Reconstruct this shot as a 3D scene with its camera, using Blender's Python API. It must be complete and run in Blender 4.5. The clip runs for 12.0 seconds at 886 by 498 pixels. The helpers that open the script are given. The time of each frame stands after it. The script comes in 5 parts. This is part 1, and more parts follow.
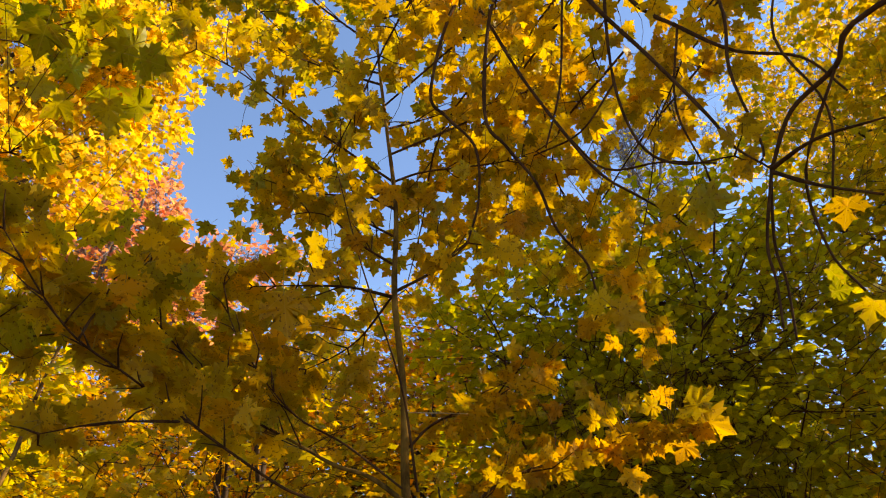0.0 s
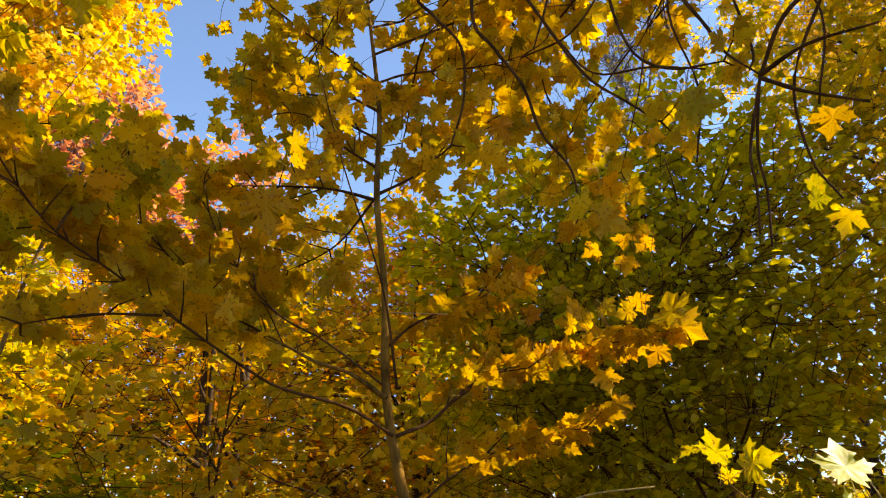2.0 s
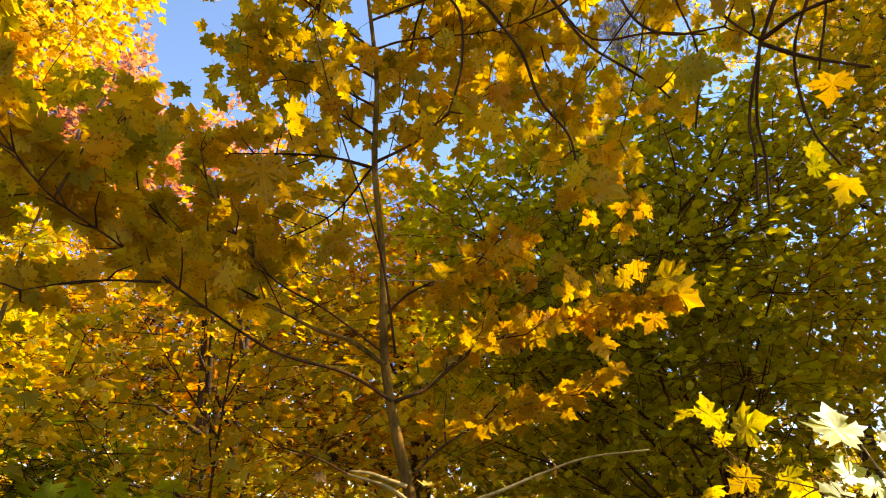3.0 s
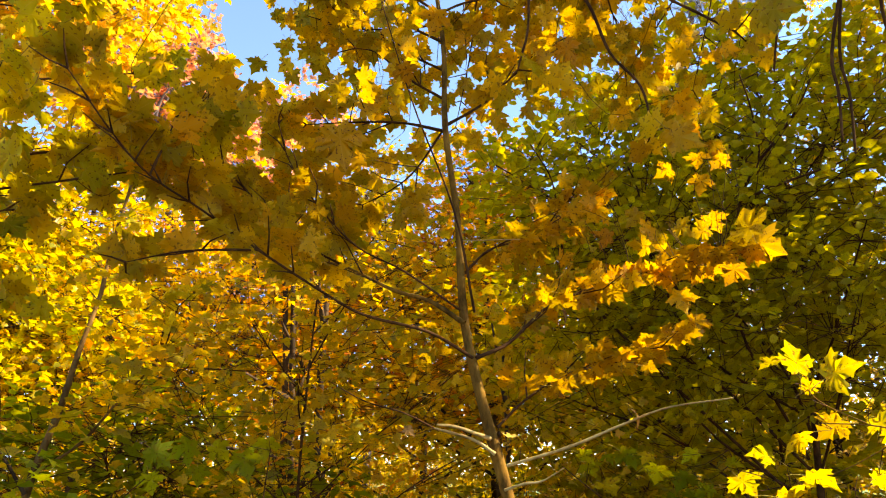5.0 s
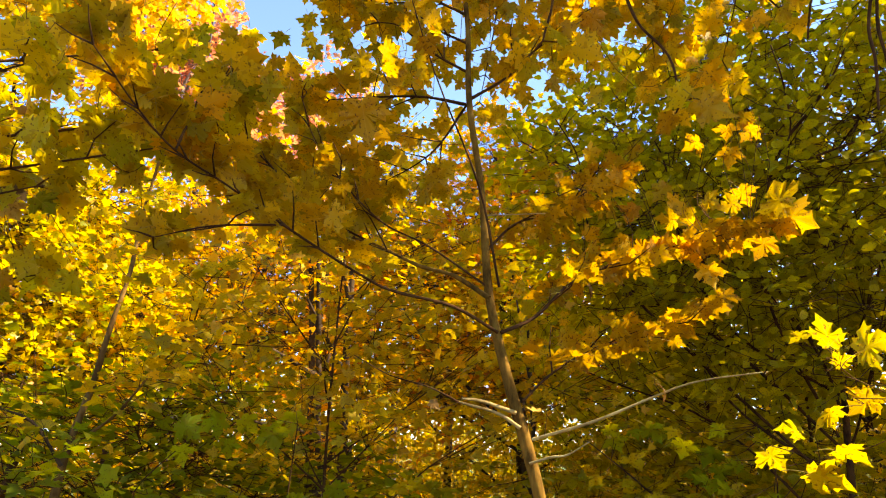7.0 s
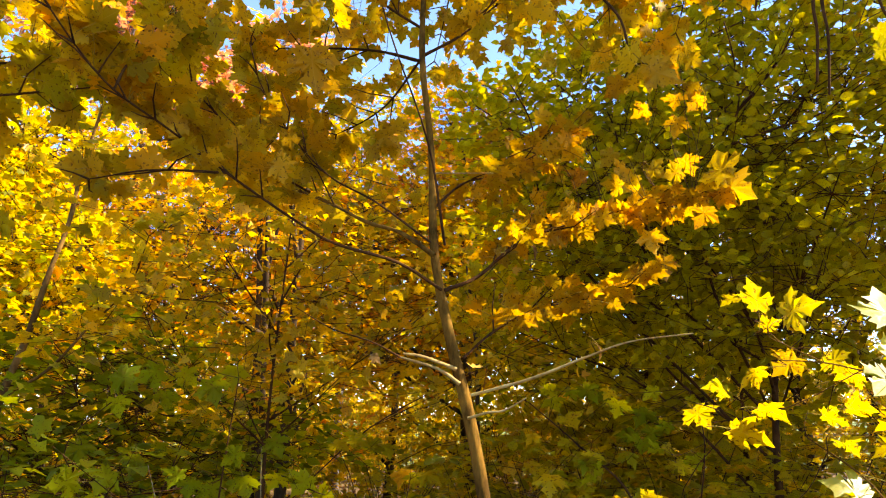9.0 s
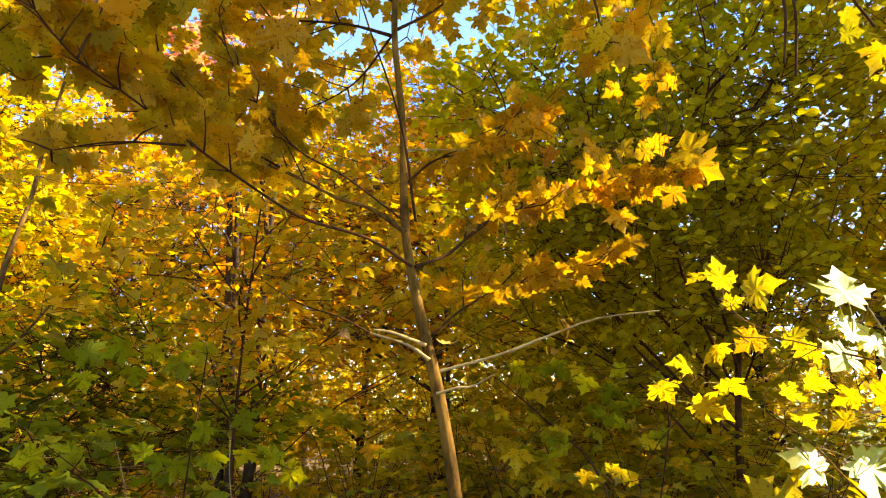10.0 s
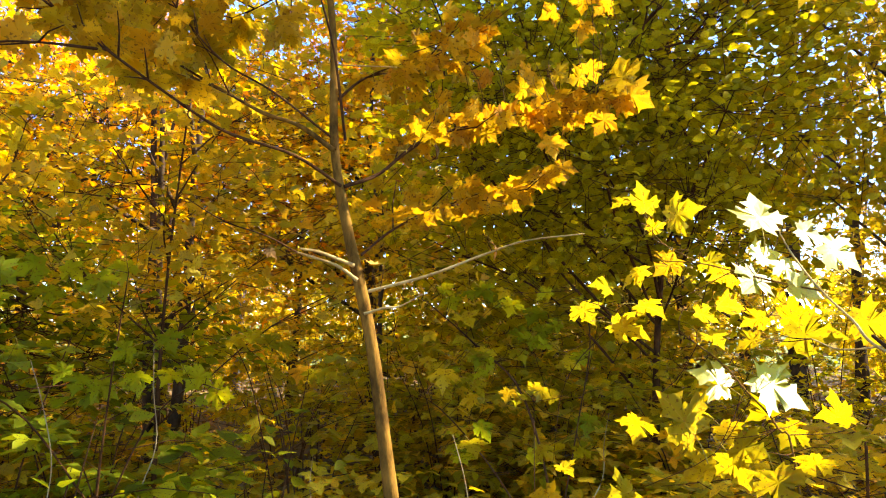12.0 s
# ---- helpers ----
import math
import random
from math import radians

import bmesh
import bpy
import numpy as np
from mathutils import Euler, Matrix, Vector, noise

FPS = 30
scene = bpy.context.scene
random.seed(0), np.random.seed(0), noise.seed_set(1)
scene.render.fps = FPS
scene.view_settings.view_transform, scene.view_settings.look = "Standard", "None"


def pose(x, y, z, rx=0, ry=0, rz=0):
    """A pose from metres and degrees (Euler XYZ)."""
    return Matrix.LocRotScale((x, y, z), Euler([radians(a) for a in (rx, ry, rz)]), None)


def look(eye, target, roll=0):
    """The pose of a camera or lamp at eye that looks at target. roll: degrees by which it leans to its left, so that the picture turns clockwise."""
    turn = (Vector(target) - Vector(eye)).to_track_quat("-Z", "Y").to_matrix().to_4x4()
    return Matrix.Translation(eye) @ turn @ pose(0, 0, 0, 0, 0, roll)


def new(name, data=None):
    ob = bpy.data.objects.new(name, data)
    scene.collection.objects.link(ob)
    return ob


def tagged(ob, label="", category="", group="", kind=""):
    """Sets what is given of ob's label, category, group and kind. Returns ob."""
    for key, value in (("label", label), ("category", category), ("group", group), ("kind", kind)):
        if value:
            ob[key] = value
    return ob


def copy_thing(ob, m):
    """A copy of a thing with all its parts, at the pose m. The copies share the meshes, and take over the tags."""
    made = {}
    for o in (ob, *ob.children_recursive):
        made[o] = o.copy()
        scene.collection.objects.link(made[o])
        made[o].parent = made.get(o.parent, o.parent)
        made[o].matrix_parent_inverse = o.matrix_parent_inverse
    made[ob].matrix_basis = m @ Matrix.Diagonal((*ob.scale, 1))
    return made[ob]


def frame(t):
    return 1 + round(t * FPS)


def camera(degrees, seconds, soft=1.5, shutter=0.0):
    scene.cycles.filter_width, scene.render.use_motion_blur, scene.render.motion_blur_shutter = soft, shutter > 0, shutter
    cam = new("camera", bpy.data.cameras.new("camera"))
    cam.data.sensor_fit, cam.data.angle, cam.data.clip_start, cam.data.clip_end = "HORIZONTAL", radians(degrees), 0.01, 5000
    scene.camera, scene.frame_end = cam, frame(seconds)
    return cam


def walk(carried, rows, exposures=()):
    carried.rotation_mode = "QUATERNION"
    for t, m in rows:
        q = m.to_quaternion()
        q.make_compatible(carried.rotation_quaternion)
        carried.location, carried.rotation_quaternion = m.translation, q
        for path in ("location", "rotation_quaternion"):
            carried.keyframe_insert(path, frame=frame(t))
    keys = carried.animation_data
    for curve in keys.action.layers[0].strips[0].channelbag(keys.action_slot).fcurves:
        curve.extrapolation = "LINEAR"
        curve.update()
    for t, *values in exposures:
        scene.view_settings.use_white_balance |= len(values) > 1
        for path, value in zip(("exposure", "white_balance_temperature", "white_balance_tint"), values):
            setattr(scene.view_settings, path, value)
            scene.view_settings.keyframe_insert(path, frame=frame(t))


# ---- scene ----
cam = camera(63.5, 12.0, 1.1)
# seconds, eye, then degrees to the left, up and of roll
PATH = [
    (0.0, 0.001, 0.001, 1.597, -4.09, 29.61, -1.34),
    (0.5, 0.001, 0.004, 1.592, -3.95, 28.53, -1.11),
    (1.0, 0.002, 0.008, 1.585, -4.16, 26.74, -0.82),
    (1.5, 0.004, 0.013, 1.578, -4.66, 24.59, -0.61),
    (2.0, 0.007, 0.017, 1.570, -5.36, 22.70, -0.79),
    (2.5, 0.009, 0.018, 1.565, -5.68, 21.23, -0.82),
    (2.7, 0.009, 0.019, 1.564, -5.67, 20.89, -0.81),
    (4.3, -0.010, -0.006, 1.535, -1.97, 18.23, -1.26),
    (4.5, -0.010, -0.007, 1.535, -1.18, 18.09, -1.22),
    (5.0, -0.010, -0.010, 1.534, 0.45, 17.71, -1.33),
    (5.5, -0.010, -0.009, 1.533, 1.69, 17.41, -1.42),
    (6.0, -0.010, -0.006, 1.533, 2.55, 17.07, -1.18),
    (6.5, -0.010, -0.003, 1.530, 2.78, 16.61, -1.19),
    (7.0, -0.010, -0.001, 1.527, 2.54, 15.99, -0.95),
    (7.2, -0.010, -0.000, 1.527, 2.26, 15.67, -0.82),
    (8.8, 0.009, 0.007, 1.499, -0.81, 13.73, 0.15),
    (9.0, 0.009, 0.007, 1.499, -1.32, 13.34, 0.10),
    (9.5, 0.009, 0.007, 1.499, -2.46, 12.43, 0.00),
    (10.0, 0.013, 0.006, 1.494, -3.61, 11.62, 0.11),
    (10.5, 0.018, 0.008, 1.489, -4.92, 10.60, -0.07),
    (11.0, 0.023, 0.013, 1.484, -6.35, 9.03, -0.04),
    (11.5, 0.028, 0.018, 1.478, -7.66, 7.34, 0.19),
    (12.0, 0.031, 0.020, 1.474, -8.84, 6.00, 0.50),
]
EXPOSURES = [(0, 1.42, 8200, 11), (2.5, 1.68, 8300, 11), (4.5, 2.1, 8300, 10), (7, 2.18, 8300, 10), (9, 2.22, 8000, 10), (12, 2.6, 7300, 10)]
walk(cam, [(t, pose(x, y, z, 90 + up, 0, left) @ pose(0, 0, 0, 0, 0, roll)) for t, x, y, z, left, up, roll in PATH], EXPOSURES)

# ---- light ----
SUN_AZ, SUN_EL = 90.0, 40.0     # degrees to the right of +y, and up
TO_SUN = Vector((math.sin(radians(SUN_AZ)) * math.cos(radians(SUN_EL)), math.cos(radians(SUN_AZ)) * math.cos(radians(SUN_EL)), math.sin(radians(SUN_EL))))
world = bpy.data.worlds.new("sky")
scene.world = world
world.use_nodes = True
wn = world.node_tree
wn.nodes.clear()
sky = wn.nodes.new("ShaderNodeTexSky")
sky.sky_type, sky.sun_disc = "NISHITA", False
sky.sun_elevation, sky.sun_rotation = radians(SUN_EL), radians(SUN_AZ)
sky.altitude, sky.air_density, sky.dust_density, sky.ozone_density = 2500.0, 1.0, 0.0, 6.0
back = wn.nodes.new("ShaderNodeBackground")
back.inputs["Strength"].default_value = 0.15
wout = wn.nodes.new("ShaderNodeOutputWorld")
wn.links.new(sky.outputs[0], back.inputs["Color"])
wn.links.new(back.outputs[0], wout.inputs["Surface"])
sun = new("sun", bpy.data.lights.new("sun", "SUN"))
sun.data.energy, sun.data.angle, sun.data.color = 4.2, radians(0.5), (1.0, 0.93, 0.80)
sun.matrix_world = look((0, 0, 30), Vector((0, 0, 30)) - TO_SUN)


# ---- materials ----
def material(name):
    m = bpy.data.materials.new(name)
    m.use_nodes = True
    m.node_tree.nodes.clear()
    return m, m.node_tree.nodes, m.node_tree.links


def math_node(nodes, links, op, a, b=None, c=None):
    n = nodes.new("ShaderNodeMath")
    n.operation = op
    for k, v in enumerate((a, b, c)):
        if v is None:
            continue
        if isinstance(v, (int, float)):
            n.inputs[k].default_value = v
        else:
            links.new(v, n.inputs[k])
    return n.outputs[0]


def ramp(nodes, links, fac, stops, mode="LINEAR"):
    n = nodes.new("ShaderNodeValToRGB")
    n.color_ramp.interpolation = mode
    while len(n.color_ramp.elements) < len(stops):
        n.color_ramp.elements.new(0.5)
    for e, (p, c) in zip(n.color_ramp.elements, stops):
        e.position, e.color = p, (*c, 1)
    links.new(fac, n.inputs[0])
    return n.outputs[0]


def mix(nodes, links, fac, a, b, kind="MIX"):
    n = nodes.new("ShaderNodeMix")
    n.data_type, n.blend_type = "RGBA", kind
    for sock, v in ((n.inputs[0], fac), (n.inputs[6], a), (n.inputs[7], b)):
        if isinstance(v, (int, float)):
            sock.default_value = v
        elif isinstance(v, tuple):
            sock.default_value = (*v, 1)
        else:
            links.new(v, sock)
    return n.outputs[2]


def noise_tex(nodes, links, vec, scale, detail=3.0, rough=0.6):
    n = nodes.new("ShaderNodeTexNoise")
    n.inputs["Scale"].default_value, n.inputs["Detail"].default_value, n.inputs["Roughness"].default_value = scale, detail, rough
    links.new(vec, n.inputs["Vector"])
    return n.outputs["Fac"]


def leaf_material(name, stops, through_light=0.58, rough=0.5, blotch=0.35, veins=True, gloss=0.18, specks=0.65):
    """A leaf blade: its colour differs from leaf to leaf and over the crown; it lets light through; veins, brown specks."""
    m, n, l = material(name)
    geo, obi, uv = n.new("ShaderNodeNewGeometry"), n.new("ShaderNodeObjectInfo"), n.new("ShaderNodeUVMap")
    rnd = math_node(n, l, "FRACT", math_node(n, l, "ADD", geo.outputs["Random Per Island"], obi.outputs["Random"]))
    broad = noise_tex(n, l, geo.outputs["Position"], 1.1, 2.0)
    pick = math_node(n, l, "MULTIPLY_ADD", broad, 0.7, math_node(n, l, "MULTIPLY_ADD", rnd, 0.75, -0.22))
    col = ramp(n, l, pick, stops)
    # some leaves are paler, some duller
    tone = math_node(n, l, "MULTIPLY_ADD", math_node(n, l, "FRACT", math_node(n, l, "MULTIPLY", rnd, 7.31)), 0.6, 0.68)
    grey = n.new("ShaderNodeCombineXYZ")
    for k in range(3):
        l.new(tone, grey.inputs[k])
    col = mix(n, l, 1.0, col, grey.outputs[0], "MULTIPLY")
    # mottling inside a leaf, and its dark specks
    fine = noise_tex(n, l, geo.outputs["Position"], 38.0, 3.0)
    col = mix(n, l, math_node(n, l, "MULTIPLY", math_node(n, l, "GREATER_THAN", fine, 0.60), blotch), col, (0.30, 0.15, 0.02))
    speck = noise_tex(n, l, geo.outputs["Position"], 120.0, 1.0)
    col = mix(n, l, math_node(n, l, "MULTIPLY", math_node(n, l, "GREATER_THAN", speck, 0.645), specks), col, (0.10, 0.045, 0.012))
    if veins:
        sep = n.new("ShaderNodeSeparateXYZ")
        l.new(uv.outputs[0], sep.inputs[0])
        ang = math_node(n, l, "ARCTAN2", sep.outputs[0], math_node(n, l, "ADD", sep.outputs[1], 0.02))
        dist = math_node(n, l, "ABSOLUTE", math_node(n, l, "SUBTRACT", math_node(n, l, "FRACT", math_node(n, l, "MULTIPLY_ADD", ang, 1.0 / 0.86, 0.5)), 0.5))
        rad = math_node(n, l, "SQRT", math_node(n, l, "ADD", math_node(n, l, "POWER", sep.outputs[0], 2.0), math_node(n, l, "POWER", sep.outputs[1], 2.0)))
        line = math_node(n, l, "LESS_THAN", math_node(n, l, "MULTIPLY", dist, rad), 0.011)
        col = mix(n, l, math_node(n, l, "MULTIPLY", line, 0.2), col, (0.60, 0.42, 0.10))
    bsdf, tr, mx, out = n.new("ShaderNodeBsdfPrincipled"), n.new("ShaderNodeBsdfTranslucent"), n.new("ShaderNodeMixShader"), n.new("ShaderNodeOutputMaterial")
    l.new(col, bsdf.inputs["Base Color"])
    bsdf.inputs["Roughness"].default_value = rough
    bsdf.inputs["Specular IOR Level"].default_value = gloss
    l.new(mix(n, l, 1.0, col, (1.30, 1.12, 0.6), "MULTIPLY"), tr.inputs["Color"])
    bump = n.new("ShaderNodeBump")
    bump.inputs["Strength"].default_value, bump.inputs["Distance"].default_value = 0.25, 0.004
    l.new(fine, bump.inputs["Height"])
    l.new(bump.outputs[0], bsdf.inputs["Normal"])
    mx.inputs[0].default_value = through_light
    l.new(bsdf.outputs[0], mx.inputs[1])
    l.new(tr.outputs[0], mx.inputs[2])
    l.new(mx.outputs[0], out.inputs["Surface"])
    return m


def bark_material(name, dark, light, scale=30.0, rough=0.85):
    m, n, l = material(name)
    tc = n.new("ShaderNodeTexCoord")
    mp = n.new("ShaderNodeMapping")
    mp.inputs["Scale"].default_value = (1, 1, 0.35)
    l.new(tc.outputs["Object"], mp.inputs[0])
    a, b = noise_tex(n, l, mp.outputs[0], scale, 5.0, 0.7), noise_tex(n, l, tc.outputs["Object"], scale * 0.15, 2.0)
    f = math_node(n, l, "MULTIPLY_ADD", a, 0.8, math_node(n, l, "MULTIPLY_ADD", b, 0.9, -0.4))
    col = ramp(n, l, f, [(0.25, dark), (0.75, light)])
    bsdf, out = n.new("ShaderNodeBsdfPrincipled"), n.new("ShaderNodeOutputMaterial")
    l.new(col, bsdf.inputs["Base Color"])
    bsdf.inputs["Roughness"].default_value = rough
    bsdf.inputs["Specular IOR Level"].default_value = 0.06
    bump = n.new("ShaderNodeBump")
    bump.inputs["Strength"].default_value, bump.inputs["Distance"].default_value = 0.6, 0.006
    l.new(a, bump.inputs["Height"])
    l.new(bump.outputs[0], bsdf.inputs["Normal"])
    l.new(bsdf.outputs[0], out.inputs["Surface"])
    return m


GOLD = leaf_material("gold_leaf", [(0.0, (0.30, 0.29, 0.018)), (0.3, (0.49, 0.37, 0.018)), (0.75, (0.61, 0.39, 0.018)), (0.95, (0.60, 0.32, 0.018)), (1.0, (0.42, 0.18, 0.02))])
YELLOW_OLIVE = leaf_material("yellow_olive_leaf", [(0.0, (0.25, 0.28, 0.015)), (0.35, (0.40, 0.36, 0.016)), (0.75, (0.53, 0.40, 0.018)), (1.0, (0.50, 0.28, 0.018))], specks=0.75)
LEMON = leaf_material("lemon_leaf", [(0.0, (0.18, 0.21, 0.01)), (0.45, (0.31, 0.29, 0.012)), (0.85, (0.43, 0.33, 0.014)), (1.0, (0.48, 0.25, 0.014))], blotch=0.4, rough=0.45, gloss=0.2, specks=0.4)
# lit copy of the lemon leaf: sunlight put into lighter colour and more gloss
SUNLIT_LEMON = leaf_material("sunlit_lemon_leaf", [(0.0, (0.30, 0.36, 0.012)), (0.45, (0.52, 0.50, 0.02)), (0.85, (0.70, 0.57, 0.03)), (1.0, (0.68, 0.42, 0.02))], through_light=0.3, blotch=0.2, rough=0.42, gloss=1.0, specks=0.3)
BRIGHT = leaf_material("bright_yellow_leaf", [(0.0, (0.52, 0.44, 0.02)), (0.5, (0.72, 0.51, 0.04)), (0.9, (0.74, 0.43, 0.05)), (1.0, (0.66, 0.32, 0.04))], blotch=0.15, veins=False, rough=0.55, gloss=0.06)
# brown-freckled gold leaf, darkened with shade put into the colour
TAWNY_SHADED = leaf_material("tawny_shaded_leaf", [(0.0, (0.26, 0.21, 0.01)), (0.35, (0.42, 0.28, 0.012)), (0.75, (0.50, 0.28, 0.012)), (1.0, (0.40, 0.16, 0.015))], blotch=0.5, specks=0.8)
MIXED = leaf_material("mixed_yellow_leaf", [(0.0, (0.20, 0.25, 0.008)), (0.35, (0.52, 0.48, 0.01)), (0.7, (0.76, 0.56, 0.013)), (1.0, (0.68, 0.28, 0.015))], blotch=0.15, veins=False, rough=0.42, gloss=0.5)
ORANGE = leaf_material("orange_leaf", [(0.0, (0.50, 0.42, 0.012)), (0.45, (0.68, 0.45, 0.012)), (0.75, (0.72, 0.34, 0.012)), (1.0, (0.62, 0.14, 0.02))], blotch=0.2, veins=False)
PINK = leaf_material("pink_red_leaf", [(0.0, (0.66, 0.40, 0.14)), (0.4, (0.68, 0.29, 0.19)), (1.0, (0.60, 0.17, 0.14))], blotch=0.1, veins=False)
GREEN = leaf_material("green_leaf", [(0.0, (0.31, 0.30, 0.012)), (0.5, (0.44, 0.41, 0.014)), (0.8, (0.47, 0.42, 0.014)), (1.0, (0.54, 0.44, 0.016))], through_light=0.74, blotch=0.15, veins=False, rough=0.5, gloss=0.2)
LEAFGREEN = leaf_material("green_shrub_leaf", [(0.0, (0.12, 0.17, 0.008)), (0.5, (0.24, 0.28, 0.01)), (0.8, (0.38, 0.38, 0.012)), (1.0, (0.55, 0.46, 0.014))], through_light=0.6, blotch=0.2, veins=False, gloss=0.1)
OLIVE = leaf_material("olive_leaf", [(0.0, (0.25, 0.24, 0.012)), (0.35, (0.42, 0.35, 0.014)), (0.7, (0.60, 0.43, 0.016)), (1.0, (0.66, 0.37, 0.014))], through_light=0.6, veins=False)
LITTER = leaf_material("dry_leaf", [(0.0, (0.10, 0.055, 0.02)), (0.5, (0.24, 0.13, 0.04)), (0.8, (0.36, 0.22, 0.05)), (1.0, (0.50, 0.34, 0.05))], through_light=0.25, rough=0.7, veins=False, gloss=0.05)
BARK_PALE = bark_material("pale_maple_bark", (0.06, 0.03, 0.006), (0.32, 0.165, 0.026), 45.0)
BARK_TWIG = bark_material("dark_twig_bark", (0.03, 0.013, 0.005), (0.115, 0.05, 0.016), 60.0)
BARK_DARK = bark_material("dark_trunk_bark", (0.022, 0.014, 0.008), (0.12, 0.075, 0.04), 18.0)
# bark of bare branches, with sunlight put into its very pale tone
BARK_SUNLIT = bark_material("sunlit_branch_bark", (0.28, 0.18, 0.06), (0.68, 0.50, 0.19), 50.0)
BARK_BROWN = bark_material("brown_sapling_bark", (0.06, 0.03, 0.008), (0.24, 0.13, 0.034), 35.0)
BARK_GREY = bark_material("grey_twig_bark", (0.10, 0.08, 0.08), (0.26, 0.22, 0.21), 20.0)


def ground_material():
    m, n, l = material("leafy_soil")
    geo = n.new("ShaderNodeNewGeometry")
    a = noise_tex(n, l, geo.outputs["Position"], 22.0, 5.0, 0.7)
    b = noise_tex(n, l, geo.outputs["Position"], 0.5, 3.0)
    col = ramp(n, l, math_node(n, l, "MULTIPLY_ADD", b, 0.5, math_node(n, l, "MULTIPLY", a, 0.6)), [(0.3, (0.035, 0.022, 0.012)), (0.55, (0.11, 0.065, 0.025)), (0.75, (0.24, 0.16, 0.04))])
    sep = n.new("ShaderNodeSeparateXYZ")
    l.new(geo.outputs["Position"], sep.inputs[0])
    grass = math_node(n, l, "MULTIPLY", math_node(n, l, "SUBTRACT", math_node(n, l, "MULTIPLY_ADD", b, 4.0, sep.outputs[1]), 26.0), 0.5)
    clamp = n.new("ShaderNodeClamp")
    l.new(grass, clamp.inputs[0])
    col = mix(n, l, clamp.outputs[0], col, ramp(n, l, a, [(0.3, (0.07, 0.12, 0.02)), (0.7, (0.20, 0.24, 0.04))]))
    bsdf, out, bump = n.new("ShaderNodeBsdfPrincipled"), n.new("ShaderNodeOutputMaterial"), n.new("ShaderNodeBump")
    l.new(col, bsdf.inputs["Base Color"])
    bsdf.inputs["Roughness"].default_value = 0.9
    bump.inputs["Strength"].default_value, bump.inputs["Distance"].default_value = 0.8, 0.03
    l.new(a, bump.inputs["Height"])
    l.new(bump.outputs[0], bsdf.inputs["Normal"])
    l.new(bsdf.outputs[0], out.inputs["Surface"])
    return m


SOIL = ground_material()

# ---- geometry helpers ----
rng = np.random.default_rng(7)


def mesh_of(name, verts, tris, mat, uv=None, smooth=False):
    me = bpy.data.meshes.new(name)
    verts, tris = np.asarray(verts, np.float32), np.asarray(tris, np.int32)
    me.vertices.add(len(verts))
    me.vertices.foreach_set("co", verts.ravel())
    me.loops.add(tris.size)
    me.loops.foreach_set("vertex_index", tris.ravel())
    me.polygons.add(len(tris))
    me.polygons.foreach_set("loop_start", np.arange(0, tris.size, 3, dtype=np.int32))
    if uv is not None:
        layer = me.uv_layers.new(name="UVMap")
        layer.data.foreach_set("uv", np.asarray(uv, np.float32)[tris.ravel()].ravel())
    me.update(calc_edges=True)
    if smooth:
        me.polygons.foreach_set("use_smooth", np.ones(len(tris), bool))
    me.materials.append(mat)
    return me


def part(name, me, parent, label="", kind=""):
    ob = new(name, me)
    ob.parent = parent
    return tagged(ob, label, kind=kind)


def thing(name, place, label, category, group="", kind=""):
    ob = new(name)
    ob.location = place
    ob.empty_display_size = 0.2
    return tagged(ob, label, category, group, kind)


def spot(az, el, d):
    """A place d metres off, by its bearing to the right of +y and its height angle at eye level."""
    return np.array((d * math.sin(radians(az)), d * math.cos(radians(az)), 1.55 + d * math.tan(radians(el))))


def spline(points, per=5):
    """A smooth line through the points."""
    p = np.asarray(points, float)
    p = np.vstack([2 * p[0] - p[1], p, 2 * p[-1] - p[-2]])
    out = []
    for i in range(1, len(p) - 2):
        for t in np.arange(per) / per:
            a, b, c, d = p[i - 1:i + 3]
            out.append(0.5 * (2 * b + (c - a) * t + (2 * a - 5 * b + 4 * c - d) * t * t + (3 * b - a - 3 * c + d) * t ** 3))
    out.append(p[-2])
    return np.array(out)


def tube(points, r0, r1, sides=8, knots=0.08, power=1.0):
    """A tapered limb along a line, slightly knotty: vertices and triangles."""
    p = np.asarray(points, float)
    n = len(p)
    d = np.gradient(p, axis=0)
    d /= np.linalg.norm(d, axis=1)[:, None] + 1e-9
    ref = np.where(np.abs(d[:, 2:3]) > 0.9, (1.0, 0, 0), (0, 0, 1.0))
    u = np.cross(d, ref)
    u /= np.linalg.norm(u, axis=1)[:, None]
    v = np.cross(d, u)
    s = np.linspace(0, 1, n) ** power
    r = (r0 + (r1 - r0) * s if np.isscalar(r0) else np.asarray(r0)) * (1 + knots * rng.standard_normal(n))
    a = np.arange(sides) / sides * 2 * np.pi
    ring = p[:, None] + r[:, None, None] * (np.cos(a)[None, :, None] * u[:, None] + np.sin(a)[None, :, None] * v[:, None])
    i, j = np.meshgrid(np.arange(n - 1), np.arange(sides), indexing="ij")
    k = (j + 1) % sides
    q0, q1, q2, q3 = i * sides + j, i * sides + k, (i + 1) * sides + k, (i + 1) * sides + j
    tris = np.concatenate([np.stack([q0, q1, q2], -1).reshape(-1, 3), np.stack([q0, q2, q3], -1).reshape(-1, 3)])
    tip = n * sides
    cap = np.array([[(n - 1) * sides + m, (n - 1) * sides + (m + 1) % sides, tip] for m in range(sides)])
    return np.vstack([ring.reshape(-1, 3), p[-1:] + d[-1:] * r1]), np.vstack([tris, cap])


